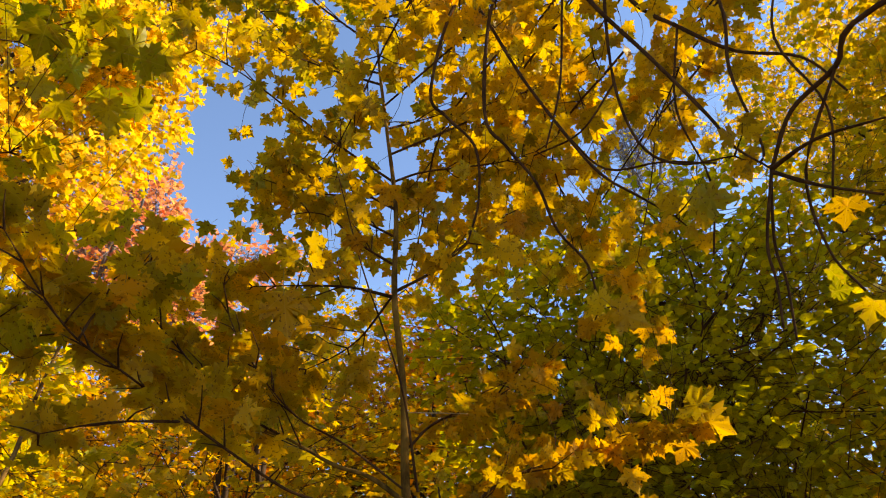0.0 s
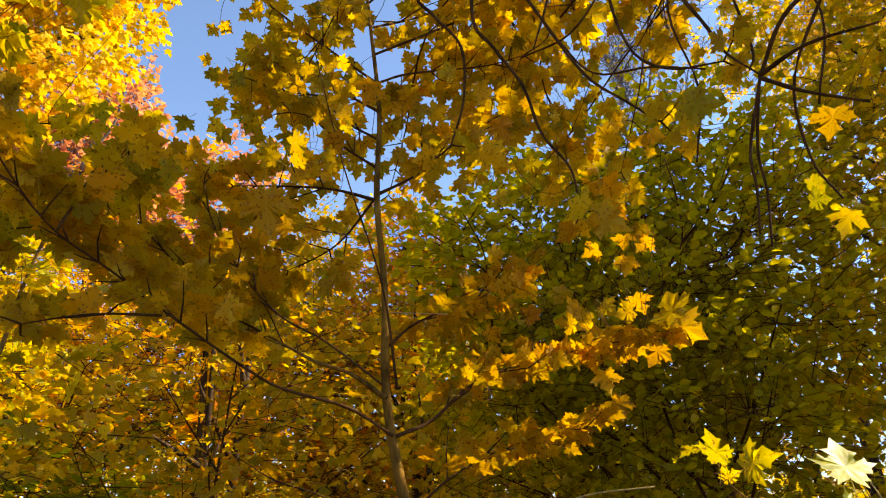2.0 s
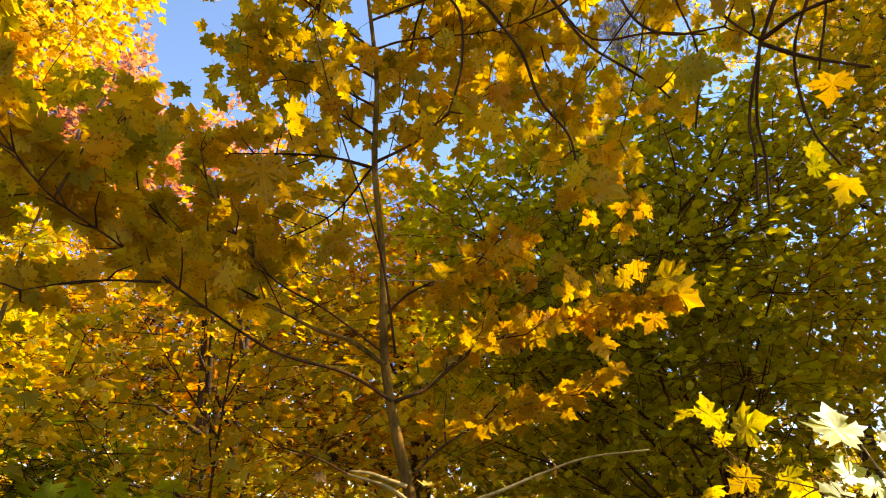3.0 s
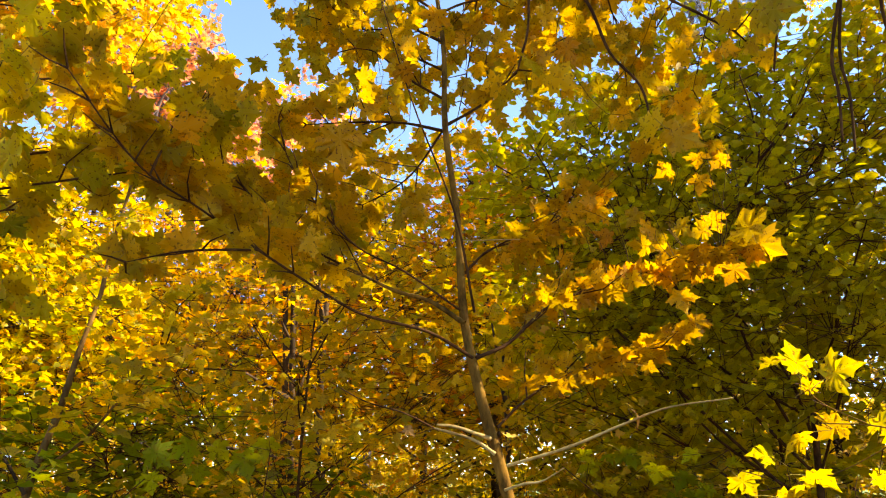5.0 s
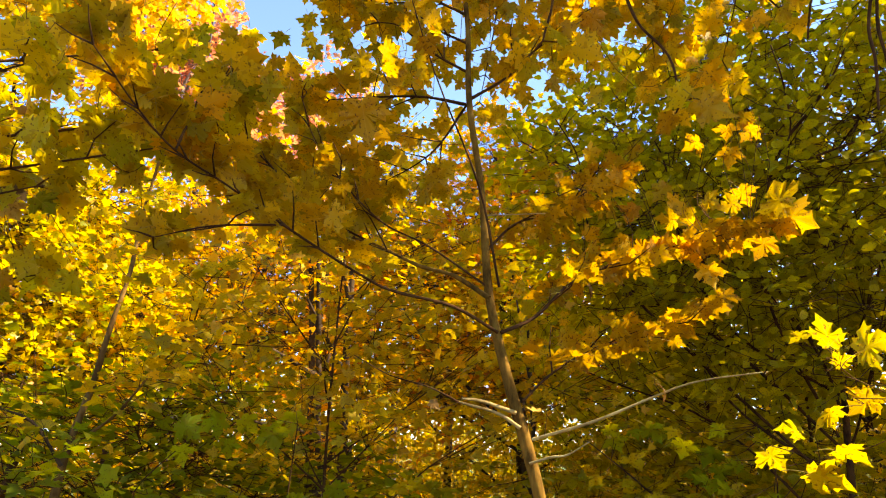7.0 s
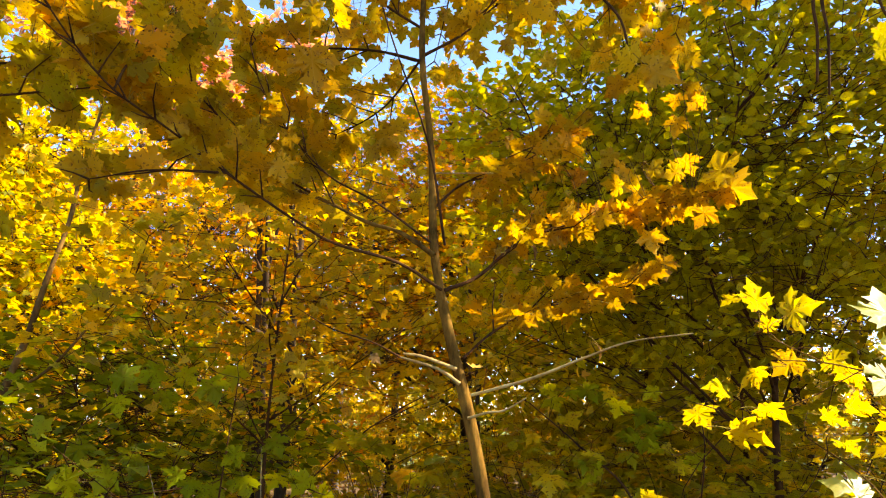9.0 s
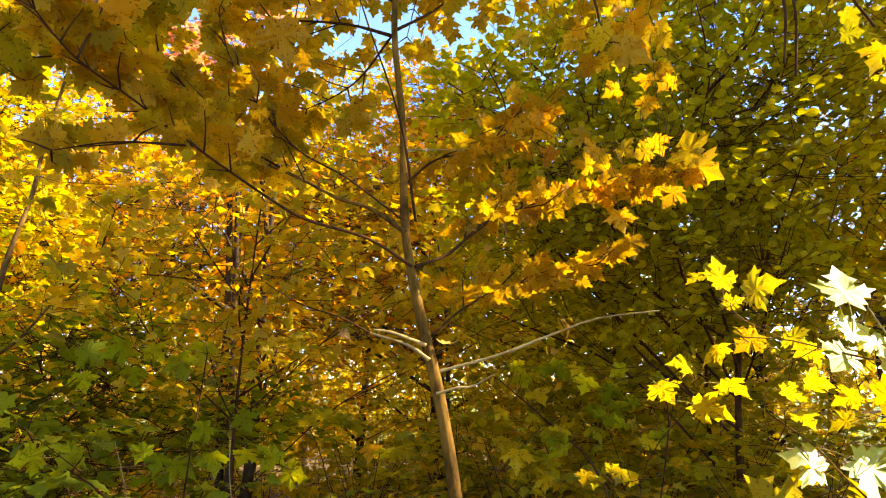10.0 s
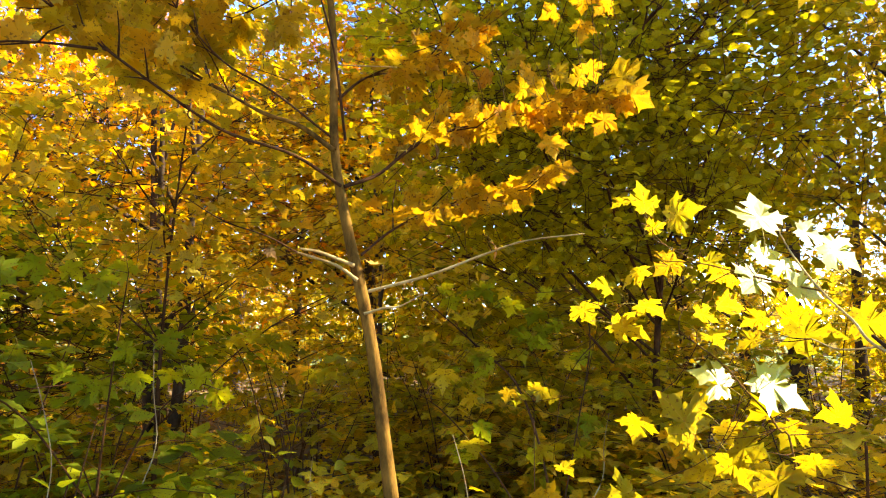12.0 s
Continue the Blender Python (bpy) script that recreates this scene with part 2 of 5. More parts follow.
def join(pieces):
    verts, tris, off = [], [], 0
    for v, t in pieces:
        verts.append(v)
        tris.append(np.asarray(t) + off)
        off += len(v)
    return np.vstack(verts), np.vstack(tris)


def limb(name, points, r0, r1, mat, parent, per=5, sides=8, label="", knots=0.06):
    """A limb from r0 to r1 thick; r0 may be a list of radii, one for each point."""
    line = spline(points, per)
    if isinstance(r0, (list, tuple)):
        r0 = np.interp(np.arange(len(line)) / per, np.arange(len(r0)), r0)
    origin = np.array(parent.location) if parent is not None else np.zeros(3)
    part(name, mesh_of(name, *tube(line - origin, r0, r1, sides, knots), mat, smooth=True), parent, label)
    return line


def twig_sticks(starts, ends, r0, r1):
    """Many thin three-sided twigs in one go."""
    starts, ends = np.asarray(starts), np.asarray(ends)
    d = ends - starts
    d /= np.linalg.norm(d, axis=1)[:, None] + 1e-9
    u = np.cross(d, np.array([0.3, 0.2, 0.93]))
    u /= np.linalg.norm(u, axis=1)[:, None] + 1e-9
    v = np.cross(d, u)
    mid = (starts + ends) / 2 + np.linalg.norm(ends - starts, axis=1)[:, None] * 0.06 * rng.standard_normal(starts.shape)
    rings = []
    for c, r in ((starts, r0), (mid, (r0 + r1) / 2), (ends, r1)):
        for a in (0, 2.094, 4.189):
            rings.append(c + r * (math.cos(a) * u + math.sin(a) * v))
    verts = np.stack(rings, 1)
    t = []
    for k in (0, 3):
        for j in range(3):
            a, b, c, e = k + j, k + (j + 1) % 3, k + 3 + (j + 1) % 3, k + 3 + j
            t += [(a, b, c), (a, c, e)]
    tris = np.arange(len(starts))[:, None, None] * 9 + np.array(t)[None]
    return verts.reshape(-1, 3), tris.reshape(-1, 3)


# ---- leaf blades ----
def blade(half, centre, curl, fold, droop, stalk=0.0, seed=0, crinkle=0.03, ring=False):
    """A leaf from one half of its outline (x to the side, y to the tip), folded along the midrib, with curled lobes and a stalk."""
    g = np.random.default_rng(seed)
    right = np.array(half, float)
    left = right[1:-1][::-1] * (-1, 1)
    out = np.vstack([right, left])
    out = out + g.normal(0, 0.018, out.shape) * (np.abs(out[:, :1]) > 0.01)
    inner = [np.array(centre) + (out - centre) * (0.5 + 0.08 * np.sin(9 * out[:, 1:]))] if ring else []
    xy = np.vstack([out, *inner, [centre]])
    x, y = xy[:, 0], xy[:, 1]
    z = fold * np.abs(x) - droop * (y - 0.2) ** 2 - curl * np.hypot(x, y - 0.3) ** 2 + g.normal(0, crinkle, len(x)) * np.hypot(x, y - 0.3)
    v = np.column_stack([x, y, z])
    n = len(out)
    tris = [(i, (i + 1) % n, n) for i in range(n)]
    if ring:
        z[n:2 * n] += g.normal(0, 0.75 * crinkle, n)
        v = np.column_stack([x, y, z])
        tris = [q for i in range(n) for q in ((i, (i + 1) % n, n + i), ((i + 1) % n, n + (i + 1) % n, n + i), (n + i, n + (i + 1) % n, 2 * n))]
    uv = xy.copy()
    if stalk:
        k = len(v)
        w = 0.012
        zs = -0.25 * stalk
        v = np.vstack([v, [(-w, 0.02, 0), (w, 0.02, 0), (0, 0.02, -2 * w), (-w * .7, -stalk, zs), (w * .7, -stalk, zs), (0, -stalk, zs - 2 * w)]])
        tris += [(k, k + 1, k + 4), (k, k + 4, k + 3), (k + 1, k + 2, k + 5), (k + 1, k + 5, k + 4), (k + 2, k, k + 3), (k + 2, k + 3, k + 5)]
        uv = np.vstack([uv, [(0, 0.02)] * 6])
    return v, np.array(tris), uv


MAPLE = [(0, 0), (0.09, -0.08), (0.33, -0.14), (0.30, -0.01), (0.42, 0.05), (0.30, 0.13), (0.48, 0.20), (0.62, 0.39), (0.45, 0.385), (0.41, 0.53), (0.23, 0.42),
         (0.30, 0.63), (0.16, 0.68), (0.09, 0.80), (0, 0.96)]
MAPLE_SHARP = [(0, 0), (0.09, -0.06), (0.31, -0.16), (0.29, -0.05), (0.45, -0.01), (0.34, 0.13), (0.53, 0.18), (0.56, 0.27), (0.75, 0.41), (0.56, 0.42), (0.54, 0.57), (0.42, 0.48), (0.29, 0.44),
               (0.27, 0.58), (0.38, 0.67), (0.22, 0.73), (0.12, 0.84), (0, 1.04)]
MAPLE_MID = [(0, 0), (0.30, -0.13), (0.32, 0.12), (0.58, 0.36), (0.24, 0.43), (0.26, 0.62), (0, 0.92)]
MAPLE_FAR = [(0, -0.05), (0.52, 0.30), (0.17, 0.42), (0, 0.95)]
OVATE = [(0, 0), (0.24, 0.14), (0.34, 0.40), (0.20, 0.74), (0, 1.0)]
STALK = bark_material("leaf_stalk", (0.30, 0.22, 0.03), (0.50, 0.36, 0.06), 20.0, 0.5)


def stalk_mesh():
    v, t = tube(spline([(0, 0.02, -0.005), (0, -0.2, -0.03), (0.01, -0.42, -0.10), (0.0, -0.6, -0.2)], 3), 0.009, 0.012, 5, 0.0)
    return mesh_of("stalk", v, t, STALK, smooth=True)


NEAR = [blade(MAPLE, (0, 0.28), c, f, d, 0.55, s) for s, (c, f, d) in enumerate([(0.15, 0.10, 0.10), (0.35, 0.22, 0.15), (-0.12, 0.15, 0.30), (0.5, 0.05, 0.3), (0.1, 0.30, 0.05), (0.7, 0.3, 0.4)])]
MID = [blade(MAPLE_MID, (0, 0.28), c, f, d, 0, 20 + s) for s, (c, f, d) in enumerate([(0.2, 0.15, 0.1), (0.45, 0.2, 0.2), (-0.1, 0.2, 0.3)])]
FLAT = [blade(MAPLE_SHARP, (0, 0.28), c, f, d, 0.55, 80 + s, 0.03, True) for s, (c, f, d) in enumerate([(0.10, 0.10, 0.10), (0.25, 0.16, 0.15), (-0.12, 0.12, 0.25), (0.35, 0.20, 0.1), (0.5, 0.05, 0.35), (-0.2, 0.3, 0.2)])]
SMOOTH = [blade(MAPLE_SHARP, (0, 0.28), c, f, d, 0.55, 120 + s, 0.008, True) for s, (c, f, d) in enumerate([(0.08, 0.06, 0.06), (0.16, 0.08, 0.10), (-0.06, 0.08, 0.12), (0.2, 0.04, 0.08)])]
FAR = [blade(MAPLE_FAR, (0, 0.28), c, f, d, 0, 40 + s) for s, (c, f, d) in enumerate([(0.2, 0.2, 0.1), (0.4, 0.1, 0.2)])]
OVAL = [blade(OVATE, (0, 0.45), c, f, d, 0, 60 + s) for s, (c, f, d) in enumerate([(0.1, 0.25, 0.15), (0.25, 0.15, 0.3), (0.0, 0.35, 0.1)])]


def norm(a):
    return a / (np.linalg.norm(a, axis=-1, keepdims=True) + 1e-9)


def leaf_frames(fwd, up):
    y = norm(fwd)
    x = norm(np.cross(y, up))
    return np.stack([x, y, np.cross(x, y)], -1)


def leaf_mesh(name, blades, pos, fwd, up, size, mat, origin=(0, 0, 0)):
    """All leaves of a crown in one mesh."""
    pos = np.asarray(pos) - np.asarray(origin)
    rot = leaf_frames(fwd, up) * size[:, None, None]
    pick = rng.integers(0, len(blades), len(pos))
    vs, ts, us, off = [], [], [], 0
    for k, (v, t, uv) in enumerate(blades):
        sel = pick == k
        w = pos[sel][:, None] + np.einsum("nij,vj->nvi", rot[sel], v)
        m = len(w)
        vs.append(w.reshape(-1, 3))
        ts.append((np.arange(m)[:, None, None] * len(v) + t[None] + off).reshape(-1, 3))
        us.append(np.tile(uv, (m, 1)))
        off += m * len(v)
    return mesh_of(name, np.vstack(vs), np.vstack(ts), mat, np.vstack(us))


def sprays(starts, dirs, lengths, per, side=0.6, flat=0.35, droop=0.25, face=(0, 0, 1.0)):
    """Leaves set in pairs along twigs that begin at starts: where they sit, where they point and which way they face."""
    n = len(starts)
    d = norm(dirs)
    s = np.tile((np.arange(per) // 2 + 1.0) / (per // 2 + (per % 2)), (n, 1)).clip(0, 1)
    s = s * rng.uniform(0.85, 1.05, s.shape)
    pos = starts[:, None] + d[:, None] * (lengths[:, None] * s)[..., None]
    sidev = norm(np.cross(d, np.array([0.0, 0, 1])) + 1e-6)
    sign = np.where(np.arange(per) % 2, 1.0, -1.0)[None, :] * np.ones((n, 1))
    spread = rng.uniform(0.35, 1.2, (n, per))
    fwd = d[:, None] * rng.uniform(0.3, 1.0, (n, per))[..., None] + sidev[:, None] * (sign * spread)[..., None]
    fwd = norm(fwd) + np.array([0, 0, -1.0]) * (droop + 0.25 * rng.standard_normal((n, per)))[..., None]
    up = np.array(face) + flat * rng.standard_normal((n, per, 3))
    fn = norm(np.array(face, float))
    if fn[2] < 0.99:
        fwd = fwd - 0.7 * (fwd @ fn)[..., None] * fn
    pos = pos + norm(fwd) * (side * lengths[:, None, None] * rng.uniform(0.1, 0.35, (n, per))[..., None])
    return pos.reshape(-1, 3), fwd.reshape(-1, 3), up.reshape(-1, 3)


def ball(n, hollow=0.0):
    d = norm(rng.standard_normal((n, 3)))
    return d * (hollow ** 3 + (1 - hollow ** 3) * rng.random((n, 1))) ** (1 / 3)


def clump(centre, radii, count, per, length, hollow=0.3, flat=0.4, droop=0.25, face=(0, 0, 1.0)):
    """Sprays that fill an uneven ball: leaf poses, and the twigs that carry them."""
    b = ball(count, hollow)
    wob = 1 + 0.22 * np.sin(3.1 * b[:, :1] + 5.0 * b[:, 1:2] + centre[0] * 7) + 0.15 * np.sin(6.0 * b[:, 2:3] + centre[1] * 5)
    at = np.asarray(centre) + b * np.asarray(radii) * wob
    dirs = b * (1, 1, 0.5) + 0.5 * rng.standard_normal(b.shape) * (1, 1, 0.5)
    ln = length * rng.uniform(0.6, 1.3, count)
    return sprays(at, dirs, ln, per, flat=flat, droop=droop, face=face), (at - norm(dirs) * ln[:, None] * 0.5, at + norm(dirs) * ln[:, None])


def tree(name, label, base, top, radius, clumps, blades, size, mat, bark, per=6, length=0.45, category="tree", twig=0.004, group="", keep=None, lean=0.3, flat=0.4, droop=0.25, face=(0, 0.5, 0.85)):
    """A tapered trunk, a limb to every clump of the crown, twigs, and leaves."""
    root = thing(name, base, label, category, group)
    b, t = np.asarray(base, float), np.asarray(top, float)
    h = np.linalg.norm(t - b)
    mids = [b + (t - b) * f + np.append(rng.normal(0, lean * 0.06 * h, 2), 0) for f in (0.3, 0.6)]
    stem = limb("trunk", [b - (0, 0, 0.15), *mids, t], radius, radius * 0.25, bark, root, per=6, sides=10)
    lp, lf, lu, sa, sb = [], [], [], [], []
    for x, y, z, rx, rz, count in clumps:
        c = np.array((x, y, z), float)
        low = stem[np.argmin(np.linalg.norm(stem - (c - (0, 0, 0.6 * np.linalg.norm(c[:2] - b[:2]) + 0.2)), axis=1))]
        bend = low + (c - low) * 0.5 + rng.normal(0, 0.08, 3) * np.linalg.norm(c - low)
        r = max(0.005, radius * 0.36)
        limb("limb", [low, bend, c, c + (c - bend) * 0.6], r, r * 0.2, bark, root, per=4, sides=6)
        (p, f, u), (s0, s1) = clump(c, (rx, rx, rz), count, per, length, flat=flat, droop=droop, face=face)
        lp.append(p), lf.append(f), lu.append(u)
        # twigs fork off from the limb towards the sprays
        sa.append(s0[::2] if group else s0), sb.append(s1[::2] if group else s1)
        few = rng.random(count) < 0.25
        sa.append(np.where(rng.random((few.sum(), 1)) < 0.5, c, bend)), sb.append(s0[few])
    p, f, u = np.vstack(lp), np.vstack(lf), np.vstack(lu)
    if keep is not None:
        k = keep(p)
        p, f, u = p[k], f[k], u[k]
    part("crown", leaf_mesh("crown", blades, p, f, u, size * rng.uniform(0.65, 1.2, len(p)), mat, base), root, kind="stuff")
    s0, s1 = np.vstack(sa) - b, np.vstack(sb) - b
    if keep is not None:
        k = keep(s1 + b) & keep((s0 + s1) / 2 + b) & keep(s0 + b)
        s0, s1 = s0[k], s1[k]
    part("twig_growth", mesh_of("twig_growth", *twig_sticks(s0, s1, twig, twig * 0.4), bark), root, kind="stuff")
    return root


# ---- ground ----
def ground_height(x, y):
    return 0.10 * np.sin(0.7 * x + 0.4) * np.cos(0.5 * y) + 0.05 * np.sin(1.9 * x + 1.3 * y) - 0.06


def build_ground():
    g = np.concatenate([-np.geomspace(600, 14, 22), np.linspace(-12, 12, 97), np.geomspace(14, 600, 22)])
    gx, gy = np.meshgrid(g, g + 6.0, indexing="ij")
    fade = np.clip(1.4 - np.hypot(gx, gy) / 40, 0, 1)
    v = np.stack([gx, gy, ground_height(gx, gy) * fade + rng.normal(0, 0.012, gx.shape) * fade], -1).reshape(-1, 3)
    n = len(g)
    i, j = np.meshgrid(np.arange(n - 1), np.arange(n - 1), indexing="ij")
    a, b, c, d = i * n + j, (i + 1) * n + j, (i + 1) * n + j + 1, i * n + j + 1
    t = np.concatenate([np.stack([a, b, c], -1).reshape(-1, 3), np.stack([a, c, d], -1).reshape(-1, 3)])
    tagged(new("ground", mesh_of("ground", v, t, SOIL, smooth=True)), "dark forest soil under fallen leaves, grass beyond the fence", "ground", kind="structure")
    m = 20000
    r, a = 14 * np.sqrt(rng.random(m)), rng.uniform(-1.0, 1.0, m) * np.where(np.arange(m) % 5 < 2, 3.1416, 1.0)
    p = np.column_stack([r * np.sin(a), r * np.cos(a) + 1.0, np.zeros(m)])
    p[:, 2] = ground_height(p[:, 0], p[:, 1]) * np.clip(1.4 - np.hypot(p[:, 0], p[:, 1]) / 40, 0, 1) + rng.uniform(0.012, 0.05, m)
    f = rng.standard_normal((m, 3)) * (1, 1, 0.25)
    u = np.array([0, 0, 1.0]) + 0.35 * rng.standard_normal((m, 3))
    tagged(new("leaf_litter", leaf_mesh("leaf_litter", FAR, p, f, u, rng.uniform(0.07, 0.13, m), LITTER)), "brown and yellow fallen maple leaves on the ground", "leaf litter", kind="stuff")


build_ground()


# ---- the maple sapling in front ----
def leafy(root, lines, spacing, twig_len, size, mat, blades=NEAR, loose=0, per=5, keep=None, flat=0.35, droop=0.3, from_part=0.25, rise=0.1, face=(0, 0, 1.0), shift=(0, 0, 0)):
    """Side twigs with leaves along each line; the leaves nearest the path are parts of their own."""
    st, dr, ln = [], [], []
    for line in lines:
        seg = np.linalg.norm(np.diff(line, axis=0), axis=1)
        total = seg.sum()
        cum = np.concatenate([[0], np.cumsum(seg)]) / total
        count = max(2, int(total / spacing))
        for s in np.linspace(from_part, 1.0, count):
            p = np.array([np.interp(s, cum, line[:, i]) for i in range(3)])
            q = np.array([np.interp(min(s + 0.05, 1.0), cum, line[:, i]) for i in range(3)]) - np.array([np.interp(max(s - 0.05, 0), cum, line[:, i]) for i in range(3)])
            q /= np.linalg.norm(q) + 1e-9
            sd = np.cross(q, (0, 0, 1.0))
            if np.linalg.norm(sd) < 0.4:
                ang = rng.uniform(0, 6.28)
                sd = np.array((math.cos(ang), math.sin(ang), 0))
            for sg in (-1, 1):
                st.append(p)
                dr.append(0.55 * q + sg * sd * rng.uniform(0.6, 1.1) + np.array((0, 0, rise)) + 0.3 * rng.standard_normal(3) * (1, 1, 0.6))
                ln.append(twig_len * rng.uniform(0.5, 1.25) * (1.15 - 0.5 * s))
    st, dr, ln = np.array(st), np.array(dr), np.array(ln)
    p, f, u = sprays(st, dr, ln, per, flat=flat, droop=droop, face=face)
    p = p + np.asarray(shift)
    k = np.hypot(p[:, 0], p[:, 1]) > 0.75
    if keep is not None:
        k &= keep(p)
    p, f, u = p[k], f[k], u[k]
    sz = size * rng.uniform(0.6, 1.2, len(p))
    o = np.array(root.location)
    tip = st + norm(dr) * ln[:, None]
    ok = keep(tip) & keep(st) if keep is not None else np.ones(len(st), bool)
    part("twig_growth", mesh_of("twig_growth", *twig_sticks(st[ok] - o, tip[ok] - o, 0.0032, 0.0012), BARK_TWIG), root, kind="stuff")
    order = np.argsort(np.linalg.norm(p - (0, 0, 1.55), axis=1))
    near, rest = order[:loose], order[loose:]
    if loose:
        shared = [mesh_of("leaf", v[:-6], t[:-6], mat, uv[:-6], True) for v, t, uv in blades]
        stalk = stalk_mesh()
        rot = leaf_frames(f, u)
        for i in near:
            ob = part("leaf", shared[i % len(shared)], root)
            m = Matrix(rot[i].tolist()).to_4x4() @ Matrix.Scale(float(sz[i]), 4)
            m.translation = Vector((p[i] - o).tolist())
            ob.matrix_basis = m
            part("stalk", stalk, ob)
    if len(rest):
        part("foliage", leaf_mesh("foliage", blades, p[rest], f[rest], u[rest], sz[rest], mat, o), root, kind="stuff")


def set_leaves(root, places, size, mat, anchor, face, drop=0.7, loose=0.4, blades=FLAT):
    """Single leaves at given places, on thin shoots from the nearest branch line, facing roughly one way."""
    o = np.array(root.location)
    shared = [mesh_of("leaf", v[:-6], t[:-6], mat, uv[:-6], True) for v, t, uv in blades]
    stalk = stalk_mesh()
    shoots = []
    for k, q in enumerate(places):
        q = np.array(q)
        f = np.array((rng.normal(0, 0.7), rng.normal(0, 0.3), -drop + rng.normal(0, 0.35)))
        u = np.array(face) + loose * rng.standard_normal(3)
        sz = size * rng.uniform(0.65, 1.15)
        f /= np.linalg.norm(f)
        base = q - f * 0.4 * sz
        ob = part("leaf", shared[rng.integers(len(shared))], root)
        m = Matrix(leaf_frames(f[None], u[None])[0].tolist()).to_4x4() @ Matrix.Scale(float(sz), 4)
        m.translation = Vector((base - o).tolist())
        ob.matrix_basis = m
        part("stalk", stalk, ob)
        near = anchor[np.argmin(np.linalg.norm(anchor - base, axis=1))]
        end = base - f * 0.5 * sz
        gap = np.linalg.norm(near - end)
        if gap < 0.3:
            bend = (near + end) / 2 + rng.normal(0, 0.12 * gap, 3) - (0, 0, 0.1 * gap)
            shoots.append(tube(spline([near - o, bend - o, end - o], 3), 0.0013, 0.0007, 4))
    if shoots:
        part("twig_growth", mesh_of("twig_growth", *join(shoots), BARK_TWIG), root, kind="stuff")


def aim(az, el, d):
    """A place d metres away from eye height, by its bearing and height angle."""
    a, e = radians(az), radians(el)
    return np.array((d * math.cos(e) * math.sin(a), d * math.cos(e) * math.cos(a), 1.55 + d * math.sin(e)))


def hung_leaves(root, rows, d, mat, anchor, blades=FLAT, deep=0.12, tilt=0.3, lean=0.25, glance=0.0, under=True):
    """Leaves placed to fit the camera's view by bearing, height angle and breadth in centimetres (and, where given, the
    turn of the tip from straight down), broadside to the camera, with their undersides (or upper sides) towards it,
    each by its stalk and a thin shoot from the nearest branch. glance: how far they turn to mirror the sun to the
    camera."""
    o = np.array(root.location)
    shared = [mesh_of("leaf", v[:-6], t[:-6], mat, uv[:-6], True) for v, t, uv in blades]
    stalk = stalk_mesh()
    shoots = []
    for az, el, breadth, *turn in rows:
        c = aim(az, el, d * (1 + deep * rng.uniform(-1, 1)))
        w = norm(c - (0, 0, 1.55))
        r = norm(np.cross(w, (0, 0, 1.0)))
        h = np.cross(r, w)
        a = radians(turn[0]) if turn else rng.normal(0, 1.0)
        n = (w if under else -w) + h * (lean + rng.normal(0, tilt)) + r * rng.normal(0, tilt)
        n = norm(norm(n) * (1 - glance) + norm(np.array(TO_SUN) - w) * glance)
        f = -h * math.cos(a) + r * math.sin(a)
        f = norm(f - n * f.dot(n))
        sz = breadth * 0.01 / 1.3
        base = c - f * 0.4 * sz
        ob = part("leaf", shared[rng.integers(len(shared))], root)
        m = Matrix(leaf_frames(f[None], n[None])[0].tolist()).to_4x4() @ Matrix.Scale(float(sz), 4)
        m.translation = Vector((base - o).tolist())
        ob.matrix_basis = m
        part("stalk", stalk, ob)
        near = anchor[np.argmin(np.linalg.norm(anchor - base, axis=1))]
        end = base - f * 0.5 * sz
        gap = np.linalg.norm(near - end)
        if gap > 0.45 or not open_sky((near + np.outer(np.linspace(0, 1, 8), end - near))).all():
            continue
        bend = (near + end) / 2 + rng.normal(0, 0.1 * gap, 3) - (0, 0, 0.08 * gap)
        shoots.append(tube(spline([near - o, bend - o, end - o], 3), 0.0012, 0.0007, 4))
    if shoots:
        part("twig_growth", mesh_of("twig_growth", *join(shoots), BARK_TWIG), root, kind="stuff")


def open_sky(p):
    """Clears leaves from two cones fitted to the camera's view: one beside the sapling, one before the bare tree."""
    az = np.degrees(np.arctan2(p[:, 0], p[:, 1]))
    el = np.degrees(np.arctan2(p[:, 2] - 1.58, np.hypot(p[:, 0], p[:, 1])))
    edge = 1 + 0.25 * np.sin(2.1 * az + 1.3 * el) + 0.18 * np.sin(5.3 * az - 4.1 * el)
    bare = ((az - 22.8) / 2.6) ** 2 + ((el - 35.0) / 3.6) ** 2 < edge
    return ~(bare | (((az + 17.6) / 2.5) ** 2 + ((el - 36.5) / 5.6) ** 2 < edge) | (((az + 16.0) / 2.6) ** 2 + ((el - 32.0) / 2.3) ** 2 < edge))


# places to be lit, each with the radius cleared of leaves towards the sun
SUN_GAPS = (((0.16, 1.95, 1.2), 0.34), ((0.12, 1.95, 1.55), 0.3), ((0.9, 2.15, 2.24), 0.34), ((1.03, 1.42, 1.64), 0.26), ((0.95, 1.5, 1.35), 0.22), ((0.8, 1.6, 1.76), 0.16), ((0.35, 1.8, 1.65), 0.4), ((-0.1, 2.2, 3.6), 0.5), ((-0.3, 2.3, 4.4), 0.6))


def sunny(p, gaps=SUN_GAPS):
    """Cuts leaves out along lines to the sun, so that it lights the trunk, the bare branch and the brightest leaves."""
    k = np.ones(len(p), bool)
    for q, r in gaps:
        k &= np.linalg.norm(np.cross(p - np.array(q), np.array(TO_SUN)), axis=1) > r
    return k


